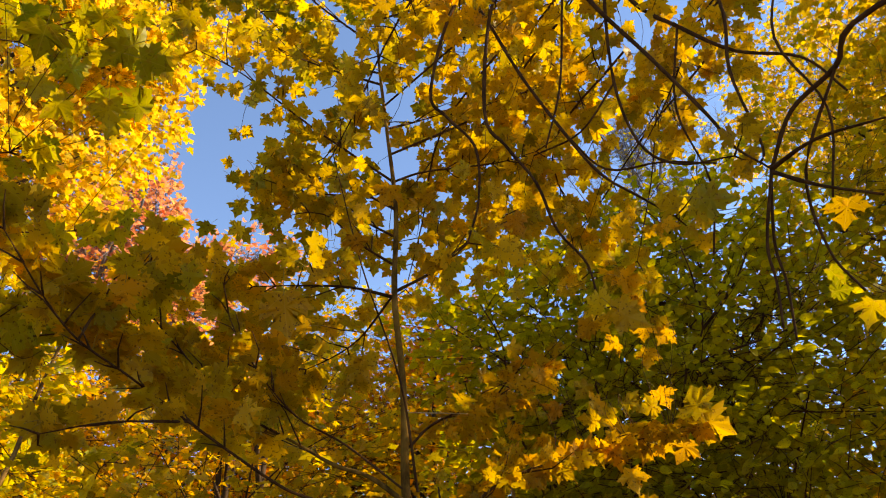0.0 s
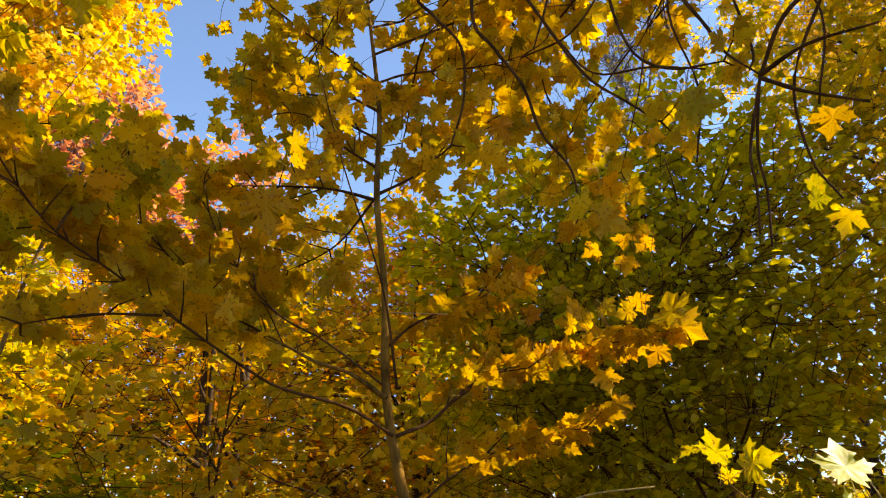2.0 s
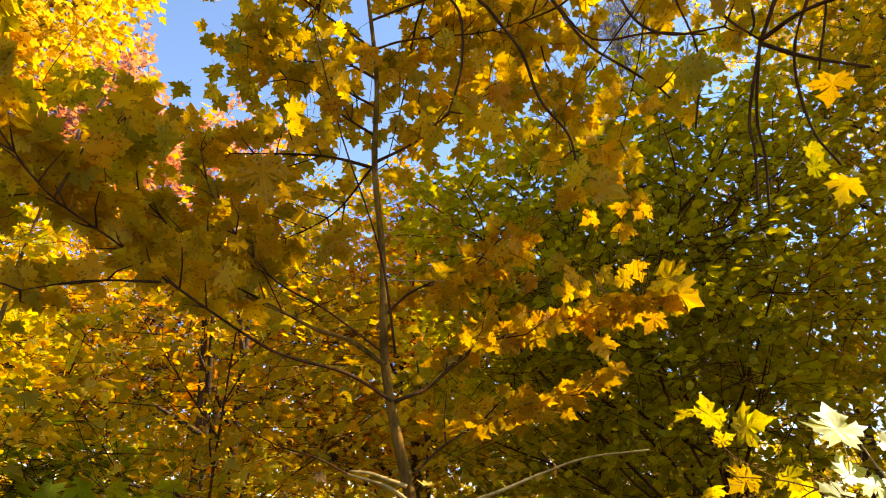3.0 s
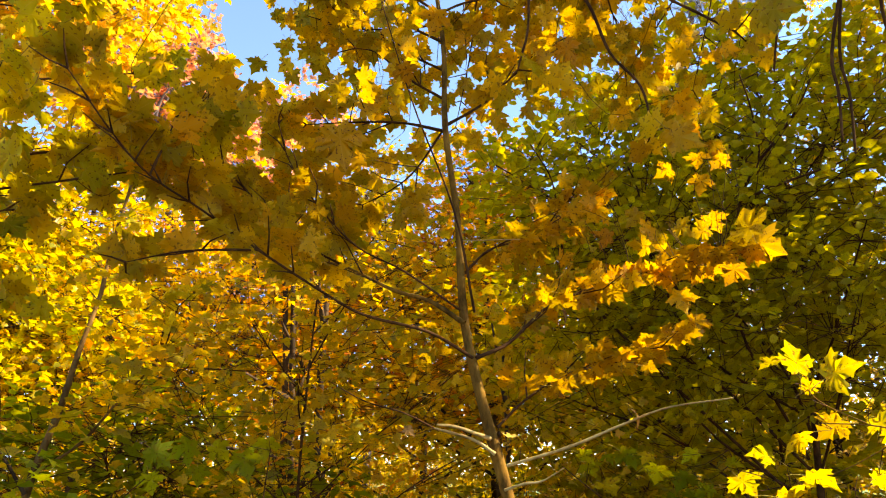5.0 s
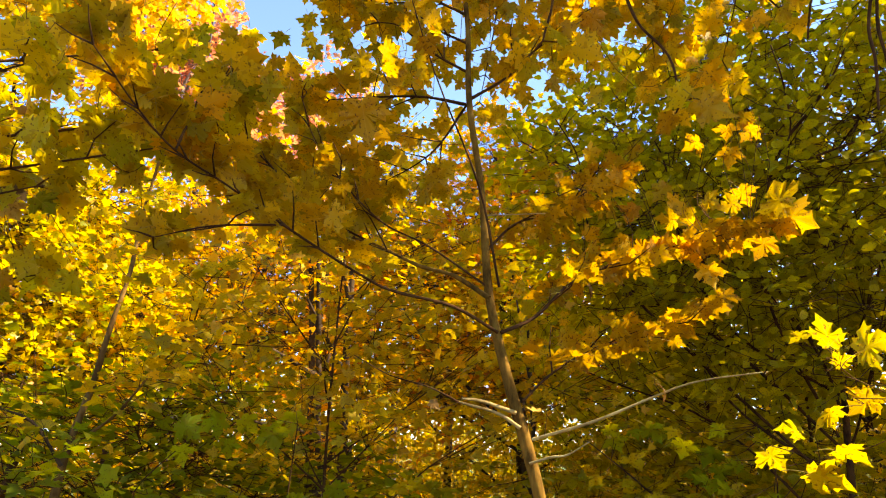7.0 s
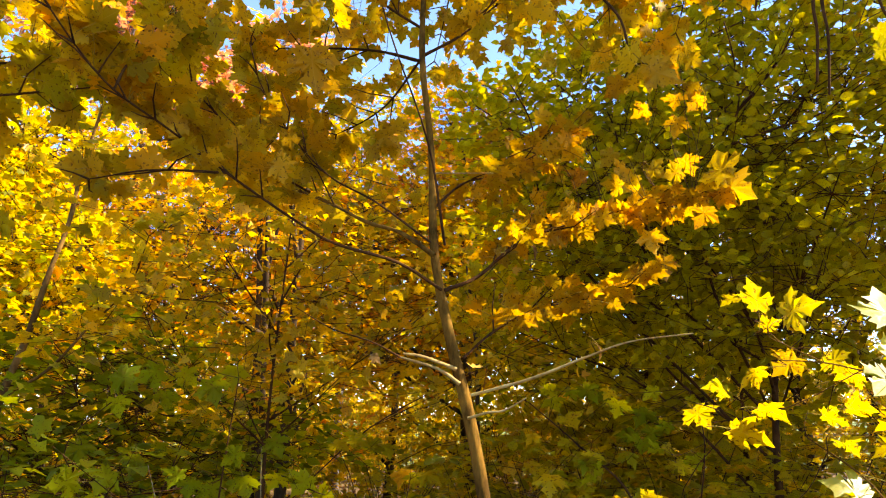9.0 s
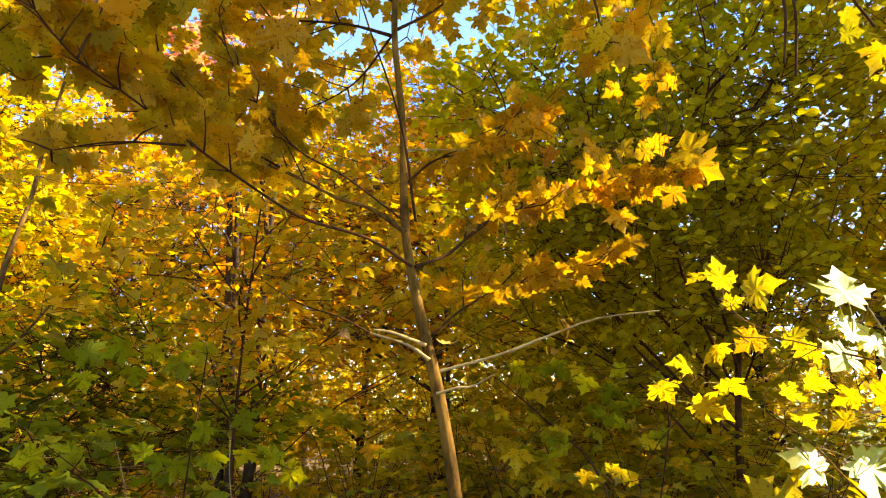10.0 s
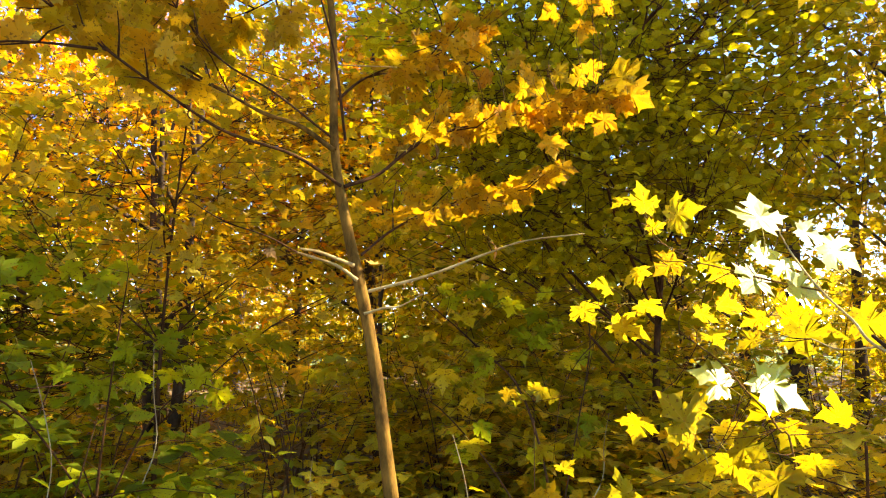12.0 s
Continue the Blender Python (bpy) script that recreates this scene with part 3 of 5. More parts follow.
def build_sapling():
    root = thing("maple_sapling", (0.34, 1.9, 0.0), "slender young maple with pale trunk and golden-yellow leaves", "tree")
    stem = limb("trunk", [(0.34, 1.9, -0.1), (0.28, 1.92, 0.5), (0.2, 1.94, 1.02), (0.14, 1.97, 1.43), (0.07, 2.0, 1.74), (0.03, 2.01, 1.97), (0.02, 2.03, 2.28), (-0.01, 2.06, 2.6),
                          (-0.01, 2.12, 2.96), (-0.05, 2.17, 3.36), (-0.09, 2.21, 3.75), (-0.13, 2.25, 4.3), (-0.12, 2.3, 5.0), (-0.1, 2.35, 5.7)],
                [.0235, .0215, .0195, .0172, .0148, .0126, .0105, .010, .0085, .0065, .006, .005, .004, .002], 0.002, BARK_PALE, root, per=6, sides=14, knots=0.035)
    pale, dark = BARK_PALE, BARK_TWIG
    bare = [limb("branch", [(0.13, 1.95, 1.56), (0.28, 1.87, 1.6), (0.41, 1.79, 1.65), (0.5, 1.72, 1.68), (0.62, 1.63, 1.69)], 0.0046, 0.0013, BARK_SUNLIT, root),
            limb("branch", [(0.12, 1.94, 1.50), (0.17, 1.9, 1.515), (0.21, 1.88, 1.52), (0.26, 1.83, 1.55)], 0.004, 0.0015, BARK_SUNLIT, root)]
    low = limb("branch", [(0.10, 1.96, 1.59), (0.04, 1.96, 1.63), (-0.06, 1.95, 1.66)], 0.0055, 0.0032, BARK_SUNLIT, root)
    limb("branch", [(-0.06, 1.95, 1.66), (-0.14, 1.93, 1.70), (-0.24, 1.90, 1.73), (-0.33, 1.86, 1.78)], 0.0026, 0.0012, BARK_TWIG, root)
    limb("branch", [(0.09, 1.97, 1.63), (0.0, 1.93, 1.66), (-0.05, 1.9, 1.665)], 0.006, 0.003, BARK_SUNLIT, root)
    a = limb("branch", [(0.03, 1.99, 1.95), (-0.07, 2.04, 2.03), (-0.18, 2.1, 2.08), (-0.33, 2.15, 2.17), (-0.51, 2.18, 2.24), (-0.68, 2.2, 2.39)], 0.0075, 0.0018, pale, root)
    b = limb("branch", [(0.05, 1.98, 1.85), (-0.07, 1.9, 1.91), (-0.22, 1.83, 1.94), (-0.3, 1.76, 1.97), (-0.48, 1.67, 2.08), (-0.59, 1.57, 2.15), (-0.68, 1.47, 2.2), (-0.73, 1.38, 2.26), (-0.79, 1.28, 2.36)], 0.005, 0.0014, dark, root)
    bt = limb("branch", [(-0.68, 1.47, 2.2), (-0.67, 1.52, 2.3), (-0.61, 1.6, 2.42)], 0.004, 0.0015, dark, root)
    c = limb("branch", [(0.06, 1.99, 1.85), (0.16, 2.03, 1.9), (0.28, 2.08, 2.01), (0.44, 2.12, 2.08), (0.62, 2.14, 2.13), (0.84, 2.14, 2.18)], 0.0058, 0.0014, dark, root)
    d1 = limb("branch", [(-0.01, 2.08, 2.6), (-0.15, 2.07, 2.63), (-0.3, 2.02, 2.61), (-0.44, 1.97, 2.58)], 0.006, 0.0015, dark, root)
    d2 = limb("branch", [(-0.02, 2.15, 3.06), (-0.13, 2.15, 3.04), (-0.32, 2.11, 3.02), (-0.47, 2.06, 3.04)], 0.005, 0.0015, dark, root)
    d3 = limb("branch", [(-0.02, 2.15, 3.1), (0.1, 2.18, 3.17), (0.37, 2.17, 3.21), (0.52, 2.16, 3.26)], 0.005, 0.0015, dark, root)
    e = limb("branch", [(-0.01, 2.08, 2.62), (0.12, 2.1, 2.71), (0.24, 2.11, 2.83), (0.38, 2.12, 2.92)], 0.006, 0.0015, dark, root)
    f = limb("branch", [(0.06, 1.99, 1.98), (0.01, 1.96, 2.28), (-0.11, 1.95, 2.64), (-0.22, 1.95, 3.06)], 0.004, 0.0015, dark, root)
    g2 = limb("branch", [(-0.02, 2.08, 2.6), (-0.11, 2.13, 2.49), (-0.19, 2.17, 2.44), (-0.29, 2.2, 2.4)], 0.004, 0.0015, dark, root)
    long = [limb("branch", pts, 0.0036, 0.0012, dark, root, sides=7) for pts in (
        [(0.02, 2.00, 1.99), (-0.14, 2.00, 2.11), (-0.28, 2.00, 2.19), (-0.40, 1.98, 2.32), (-0.48, 1.94, 2.45), (-0.51, 1.92, 2.56)], [(-0.33, 2.15, 2.17), (-0.47, 1.99, 2.22), (-0.56, 1.94, 2.31), (-0.65, 1.88, 2.40), (-0.71, 1.84, 2.47), (-0.75, 1.79, 2.54)],
        [(-0.45, 2.0, 2.2), (-0.47, 1.91, 2.24), (-0.46, 1.89, 2.30)], [(-0.48, 1.67, 2.08), (-0.62, 1.57, 2.05), (-0.75, 1.55, 2.02)])]
    limb("branch", [(0.03, 2.0, 2.2), (0.12, 1.94, 2.18), (0.19, 1.88, 2.16)], 0.002, 0.001, BARK_SUNLIT, root, sides=6)
    more = []
    for z in np.linspace(2.7, 5.6, 24):
        k = np.argmin(np.abs(stem[:, 2] - z))
        an = rng.uniform(-0.5, 3.6)
        ln = 0.9 * (1.0 - 0.10 * (z - 2.2)) * rng.uniform(0.6, 1.2)
        dv = np.array((math.cos(an), math.sin(an) * 0.8, 0.75))
        p0 = stem[k]
        if not open_sky(p0 + dv * ln * np.linspace(0.3, 1.25, 8)[:, None]).all():
            ln *= 0.35
        more.append(limb("branch", [p0, p0 + dv * ln * 0.4, p0 + dv * ln * 0.75 + (0, 0, 0.03), p0 + dv * ln], 0.005, 0.0015, dark, root, per=4, sides=6))
    leafy(root, [a, bt, d1, d2, d3, e, g2], 0.08, 0.2, 0.072, GOLD, loose=180, keep=open_sky, per=4, droop=0.2, flat=0.35, from_part=0.38, face=(0.0, 0.75, 0.7))
    leafy(root, [b] + long, 0.12, 0.13, 0.072, GOLD, loose=50, keep=open_sky, per=5, droop=0.1, flat=0.35, from_part=0.45, rise=0.25, shift=(0, 0.09, 0.04), face=(0.0, 0.75, 0.7))
    c2 = limb("branch", [(0.11, 1.98, 1.66), (0.2, 2.04, 1.74), (0.34, 2.12, 1.82), (0.5, 2.2, 1.86), (0.66, 2.25, 1.93)], 0.0045, 0.0014, dark, root)
    c3 = limb("branch", [(0.03, 2.02, 2.1), (0.12, 2.09, 2.2), (0.25, 2.16, 2.26), (0.42, 2.22, 2.38)], 0.0045, 0.0014, dark, root)
    leafy(root, [c, c2, c3], 0.075, 0.17, 0.06, TAWNY_SHADED, loose=60, per=5, droop=0.25, flat=0.35, from_part=0.2, face=(0.0, 0.75, 0.7))
    set_leaves(root, [(0.135, 1.915, 1.63), (0.44, 1.77, 1.665), (-0.12, 1.86, 1.65), (0.33, 2.08, 2.0)], 0.05, LITTER, np.vstack([a, b, c, low, *bare, stem]), (0.6, -0.5, 0.3), blades=[NEAR[3], NEAR[5]])
    leafy(root, more, 0.15, 0.2, 0.07, GOLD, loose=50, keep=open_sky, per=3, droop=0.2, flat=0.35, face=(0.0, 0.75, 0.7))
    hung_leaves(root, [(23.7, 17.3, 15, -150), (24.7, 15.5, 14, 60), (15.2, 18.9, 9), (12.3, 19.6, 11), (11.7, 20.6, 7), (10.0, 22.4, 8), (18.9, 17.6, 9), (16.6, 16.9, 11), (21.3, 17.8, 10), (17.4, 15.7, 10),
                       (22.1, 13.9, 11), (19.0, 14.2, 8), (18.1, 12.2, 10), (16.0, 17.8, 8), (20.2, 17.2, 8), (15.5, 16.7, 9)], 2.45, GOLD, c, deep=0.05)
    hung_leaves(root, [(20.3, 27.0, 10), (20.5, 25.8, 10), (20.3, 24.8, 9), (17.0, 24.3, 8), (20.7, 22.6, 8), (22.3, 22.3, 8), (18.1, 22.1, 8), (20.7, 20.8, 9), (22.1, 23.3, 7), (13.4, 22.1, 8), (9.1, 20.2, 8), (19.0, 10.2, 10),
                       (12.8, 17.4, 9), (7.4, 17.4, 8), (5.8, 16.3, 8), (9.5, 16.2, 8), (10.9, 17.9, 8), (4.8, 17.6, 8), (11.8, 15.2, 8), (8.1, 14.4, 8)], 2.5, TAWNY_SHADED, np.vstack([c, c3, e]), deep=0.06)
    crown = np.vstack([stem[30:], d1, d2, d3, e, f, g2, *more])
    hung_leaves(root, [(-8.8, 33.1, 10), (-9.8, 29.3, 11), (-6.7, 29.4, 10), (-7.7, 30.5, 10), (-5.9, 33.2, 8), (-3.7, 34.5, 8), (-11.0, 30.8, 8), (-4.6, 28.8, 9), (-8.0, 35.1, 8), (-5.4, 35.6, 7), (-2.2, 33.2, 7), (-6.4, 26.6, 9), (-2.9, 25.3, 8),
                       (-11.6, 33.7, 7), (-13.2, 34.9, 7), (1.8, 30.4, 8), (3.5, 33.7, 8), (5.4, 31.1, 8), (7.2, 33.4, 9), (4.2, 27.7, 9), (8.4, 30.4, 9), (11.1, 32.2, 11), (12.8, 34.0, 11), (20.3, 30.5, 11), (13.7, 29.3, 8), (7.2, 27.9, 7),
                       (9.8, 34.4, 8), (2.6, 35.4, 7), (0.0, 22.1, 6), (-15.4, 34.9, 6), (-14.4, 33.0, 6)], 2.6, GOLD, crown, deep=0.08)
    hung_leaves(root, [(-16.6, 41.2, 7), (-14.8, 40.7, 7), (-13.2, 39.5, 7), (-12.1, 41.7, 7), (-14.8, 38.4, 7), (-12.1, 37.6, 8), (-16.2, 35.9, 6), (-15.1, 34.8, 8), (-14.4, 41.9, 7), (-10.8, 40.0, 8), (-10.5, 42.1, 8), (-16.0, 38.0, 6), (-14.6, 32.6, 8), (-13.3, 35.3, 9), (-11.2, 34.8, 9), (-13.8, 30.6, 9), (-11.8, 31.7, 9), (-17.9, 41.1, 6), (-19.0, 41.5, 6)], 2.9, GOLD, crown, deep=0.04)
    hung_leaves(root, [(-9.6, 25.6, 14, 10), (-3.9, 31.3, 7, 20), (-1.1, 35.2, 8, -20)], 1.75, TAWNY_SHADED, crown, deep=0.02)
    g = np.random.default_rng(8)
    spread = [(g.uniform(-17.0, 11), g.uniform(24, 47), g.uniform(7, 11)) for _ in range(64)]
    hung_leaves(root, [q for q in spread if open_sky(aim(q[0], q[1], 2.4)[None])[0]], 2.8, GOLD, crown, deep=0.1)


build_sapling()


# ---- the maple whose boughs hang in from above ----
def build_overhang():
    root = thing("overhanging_maple", (3.6, -0.6, 0.0), "tall maple with dark drooping twigs and golden leaves", "tree")
    limb("trunk", [(3.6, -0.6, -0.2), (3.5, -0.5, 1.5), (3.45, -0.3, 3.5), (3.6, 0.2, 6.0), (4.0, 1.0, 9.0)], 0.14, 0.05, BARK_DARK, root, sides=12)
    limb("limb", [(3.45, -0.3, 3.4), (2.6, 0.4, 3.9), (1.7, 1.2, 4.1), (0.9, 1.75, 4.05), (0.1, 2.0, 3.95)], 0.045, 0.008, BARK_TWIG, root)
    limb("limb", [(3.47, -0.4, 2.9), (2.6, 0.2, 3.1), (1.7, 0.8, 3.05), (1.13, 1.13, 2.92), (1.07, 1.25, 2.84), (0.99, 1.35, 2.78), (0.94, 1.42, 2.65)], 0.010, 0.005, BARK_TWIG, root)
    T = BARK_TWIG
    h = []

    def hang(r, *pts):
        h.append(limb("branch", pts, r * 1.1, 0.0028, T, root, per=5, sides=7))

    hang(.0065, (0.5, 1.9, 4.0), (0.33, 1.77, 3.64), (0.27, 1.76, 3.11), (0.33, 1.74, 2.95), (0.4, 1.7, 2.79), (0.44, 1.68, 2.62), (0.5, 1.64, 2.49), (0.51, 1.62, 2.35))
    hang(.0065, (0.2, 1.95, 3.95), (0.29, 1.83, 3.64), (0.4, 1.78, 3.29), (0.51, 1.72, 2.99), (0.58, 1.66, 2.8), (0.66, 1.6, 2.68), (0.72, 1.54, 2.58))
    hang(.0065, (0.4, 1.9, 4.0), (0.2, 1.79, 3.65), (0.1, 1.78, 3.21), (0.15, 1.75, 3.07), (0.23, 1.73, 2.94), (0.23, 1.71, 2.74), (0.19, 1.69, 2.58))
    hang(.006, (0.8, 1.8, 4.05), (0.69, 1.66, 3.53), (0.67, 1.66, 3.15), (0.7, 1.63, 2.89), (0.78, 1.58, 2.78), (0.9, 1.5, 2.75))
    hang(.008, (0.6, 1.85, 4.03), (0.64, 1.68, 3.55), (0.77, 1.6, 3.21), (0.87, 1.52, 2.9), (0.89, 1.48, 2.77), (0.94, 1.42, 2.65))
    hang(.008, (0.7, 1.8, 4.04), (0.77, 1.63, 3.49), (0.86, 1.55, 3.29), (0.96, 1.46, 3.1), (1.07, 1.35, 2.97), (1.11, 1.29, 2.8))
    hang(.0042, (0.94, 1.42, 2.65), (0.88, 1.43, 2.44), (0.87, 1.42, 2.33), (0.85, 1.41, 2.21))
    hang(.0036, (0.94, 1.42, 2.66), (0.905, 1.44, 2.45), (0.90, 1.43, 2.33), (0.885, 1.43, 2.19))
    hang(.006, (1.0, 1.7, 4.05), (0.96, 1.46, 3.32), (0.93, 1.46, 3.02), (0.94, 1.43, 2.74), (0.92, 1.43, 2.67))
    hang(.006, (0.94, 1.42, 2.64), (0.98, 1.33, 2.54), (1.04, 1.22, 2.44))
    hang(.005, (0.65, 1.85, 4.03), (0.56, 1.71, 3.58), (0.51, 1.7, 3.18), (0.44, 1.7, 2.92))
    hang(.006, (0.94, 1.42, 2.65), (1.0, 1.31, 2.66), (1.08, 1.18, 2.62))
    hang(.004, (1.25, 1.5, 4.0), (1.12, 1.38, 3.4), (1.02, 1.36, 3.05), (1.05, 1.3, 2.75), (1.0, 1.32, 2.5))
    hang(.004, (1.07, 1.25, 2.84), (1.0, 1.38, 2.62), (1.02, 1.42, 2.42), (1.06, 1.4, 2.3))
    hang(.0035, (0.86, 1.55, 3.29), (0.82, 1.6, 3.0), (0.86, 1.58, 2.72), (0.83, 1.6, 2.5))
    hang(.0035, (0.51, 1.72, 2.99), (0.62, 1.72, 2.86), (0.78, 1.68, 2.86), (0.9, 1.6, 2.8))
    hang(.0035, (0.67, 1.66, 3.15), (0.56, 1.72, 3.0), (0.42, 1.78, 2.95))
    extra = []
    for k in range(17):
        p0 = np.array((rng.uniform(-0.1, 1.7), rng.uniform(1.9, 2.9), rng.uniform(3.6, 4.6)))
        dv = np.array((rng.uniform(-0.5, 0.3), rng.uniform(0.1, 0.6), rng.uniform(-0.9, -0.2)))
        extra.append(limb("branch", [p0 + (0.3, -0.3, 0.3), p0, p0 + dv * 0.5, p0 + dv * 0.9 + (0, 0, 0.05)], 0.006, 0.0018, T, root, per=4, sides=6))
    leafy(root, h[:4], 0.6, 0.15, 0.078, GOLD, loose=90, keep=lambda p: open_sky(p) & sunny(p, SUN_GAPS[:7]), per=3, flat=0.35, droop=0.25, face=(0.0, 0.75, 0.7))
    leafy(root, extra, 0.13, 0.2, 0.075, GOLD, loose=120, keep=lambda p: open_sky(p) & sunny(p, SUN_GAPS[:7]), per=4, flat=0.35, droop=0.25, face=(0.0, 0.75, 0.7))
    g = np.random.default_rng(12)
    spread = [(g.uniform(5, 36), g.uniform(29, 51), g.uniform(7, 12)) for _ in range(74)] + [(g.uniform(1, 17), g.uniform(37, 50), g.uniform(7, 11)) for _ in range(24)]
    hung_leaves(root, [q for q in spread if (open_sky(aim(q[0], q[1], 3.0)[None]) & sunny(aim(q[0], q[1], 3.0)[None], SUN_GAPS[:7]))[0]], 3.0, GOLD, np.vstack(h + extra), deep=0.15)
    hung_leaves(root, [(35.6, 24.3, 8), (37.1, 21.5, 10), (35.6, 23.3, 7)], 2.3, LEMON, np.vstack(h), deep=0.03)
    hung_leaves(root, [(37.7, 28.4, 13)], 2.4, TAWNY_SHADED, np.vstack(h), deep=0.03)
    # out-of-view crown above and to the right, added to shade the sapling and its neighbours
    p, f, u = [], [], []
    for cx, cy, cz, rx, rz, count in ((6.2, 4.0, 7.6, 1.7, 1.6, 150), (5.0, 3.2, 8.6, 1.6, 1.2, 110), (5.2, 2.2, 6.6, 1.5, 1.2, 90), (3.6, 0.8, 7.5, 2.0, 1.5, 100), (7.2, 5.2, 6.4, 1.6, 1.5, 60), (8.2, 6.3, 6.3, 1.6, 1.6, 120), (8.0, 5.2, 5.2, 1.5, 1.3, 190), (8.6, 5.2, 7.4, 1.4, 1.2, 150), (6.0, 3.2, 4.6, 1.0, 0.8, 110), (5.8, 0.6, 5.6, 1.5, 1.3, 240), (5.6, 1.6, 5.2, 1.2, 1.0, 260), (6.8, 5.0, 7.6, 1.5, 1.2, 190)):
        (pp, ff, uu), _ = clump((cx, cy, cz), (rx, rx, rz), count, 7, 0.5)
        limb("limb", [(3.6, 0.2, 5.5), ((cx + 3.6) / 2, (cy + 0.2) / 2, (cz + 7.4) / 2), (cx, cy, cz)], 0.04, 0.01, BARK_DARK, root)
        p.append(pp), f.append(ff), u.append(uu)
    p, f, u = np.vstack(p), np.vstack(f), np.vstack(u)
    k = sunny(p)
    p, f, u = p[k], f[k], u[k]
    part("crown", leaf_mesh("crown", MID, p, f, u, 0.15 * rng.uniform(0.7, 1.2, len(p)), GOLD, (3.6, -0.6, 0)), root, kind="stuff")


build_overhang()


# ---- a young maple at the left, its twigs reaching in ----
def build_left_maple():
    root = thing("young_maple", (-2.0, 1.0, 0.0), "young maple with broad yellow-green and gold leaves", "tree")
    limb("trunk", [(-2.0, 1.0, -0.1), (-1.95, 1.05, 1.2), (-1.9, 1.1, 2.6), (-1.85, 1.25, 4.2), (-1.8, 1.4, 5.5)], 0.04, 0.01, BARK_DARK, root, sides=10)
    lines = []
    for az, el, d in ((-34, 18, 1.9), (-36, 26, 1.7), (-30, 23, 1.9), (-33, 33, 1.9), (-27, 29, 1.9), (-35, 40, 2.1), (-29, 42, 2.3), (-24, 46, 2.5), (-33, 12, 2.2), (-20, 48, 2.6), (-26, 22, 1.8), (-22, 25, 1.8)):
        e = spot(az, el, d)
        s = np.array((-1.9, 1.1, max(1.2, e[2] - 0.5)))
        lines.append(limb("branch", [s, s + (e - s) * 0.45 + (0, 0.1, 0.1), e], 0.008, 0.002, BARK_TWIG, root, sides=7))
    leafy(root, lines, 0.17, 0.18, 0.08, YELLOW_OLIVE, loose=160, keep=open_sky, per=3, flat=0.35, droop=0.25, face=(0.0, 0.75, 0.7))
    set_leaves(root, [(-1.27, 1.8, 2.24), (-1.27, 1.8, 2.19), (-1.26, 1.81, 2.47), (-1.28, 1.79, 2.27)], 0.085, LITTER, np.vstack(lines), (0.3, -0.8, 0.2))
    hung_leaves(root, [(-19.5, 30.9, 8), (-17.1, 31.1, 6), (-14.6, 31.3, 6), (-18.4, 26.9, 10), (-34.4, 31.3, 10), (-30.8, 30.9, 6), (-31.3, 28.7, 8), (-28.4, 28.2, 11), (-25.9, 29.2, 10), (-23.5, 30.7, 7), (-21.0, 29.3, 6),
                       (-33.6, 25.6, 8), (-34.8, 27.4, 7), (-30.6, 22.8, 10), (-27.0, 23.2, 11), (-29.7, 25.6, 8), (-22.5, 22.3, 8), (-24.7, 23.7, 7), (-21.0, 25.3, 7), (-35.2, 21.4, 7), (-31.6, 19.9, 9), (-33.4, 16.8, 8), (-28.0, 19.6, 9),
                       (-31.2, 11.5, 9), (-36.3, 28.4, 9), (-24.4, 20.5, 8), (-19.3, 21.9, 8)], 2.02, YELLOW_OLIVE, np.vstack(lines), tilt=0.25, deep=0.06)
    high = []
    for az, el, d in ((-36, 46, 2.7), (-28, 48, 2.9), (-20, 47, 3.0), (-12, 47, 3.1), (-5, 49, 3.2), (-32, 41, 2.6), (-9, 44, 3.3), (2, 46, 3.4), (9, 47, 3.4)):
        e = spot(az, el, d)
        s = np.array((-1.82, 1.35, min(5.3, e[2] - 0.3)))
        high.append(limb("branch", [s, s + (e - s) * 0.45 + (0, 0, 0.15), e], 0.009, 0.002, BARK_TWIG, root, sides=7))
    g = np.random.default_rng(5)
    hung_leaves(root, [(g.uniform(-37, -22), g.uniform(37, 50), g.uniform(8, 12)) for _ in range(34)], 2.1, LEMON, np.vstack(lines + high))
    leafy(root, high, 0.14, 0.22, 0.075, LEMON, keep=open_sky, per=4, flat=0.4, droop=0.2, face=(0.0, 0.75, 0.7))


build_left_maple()


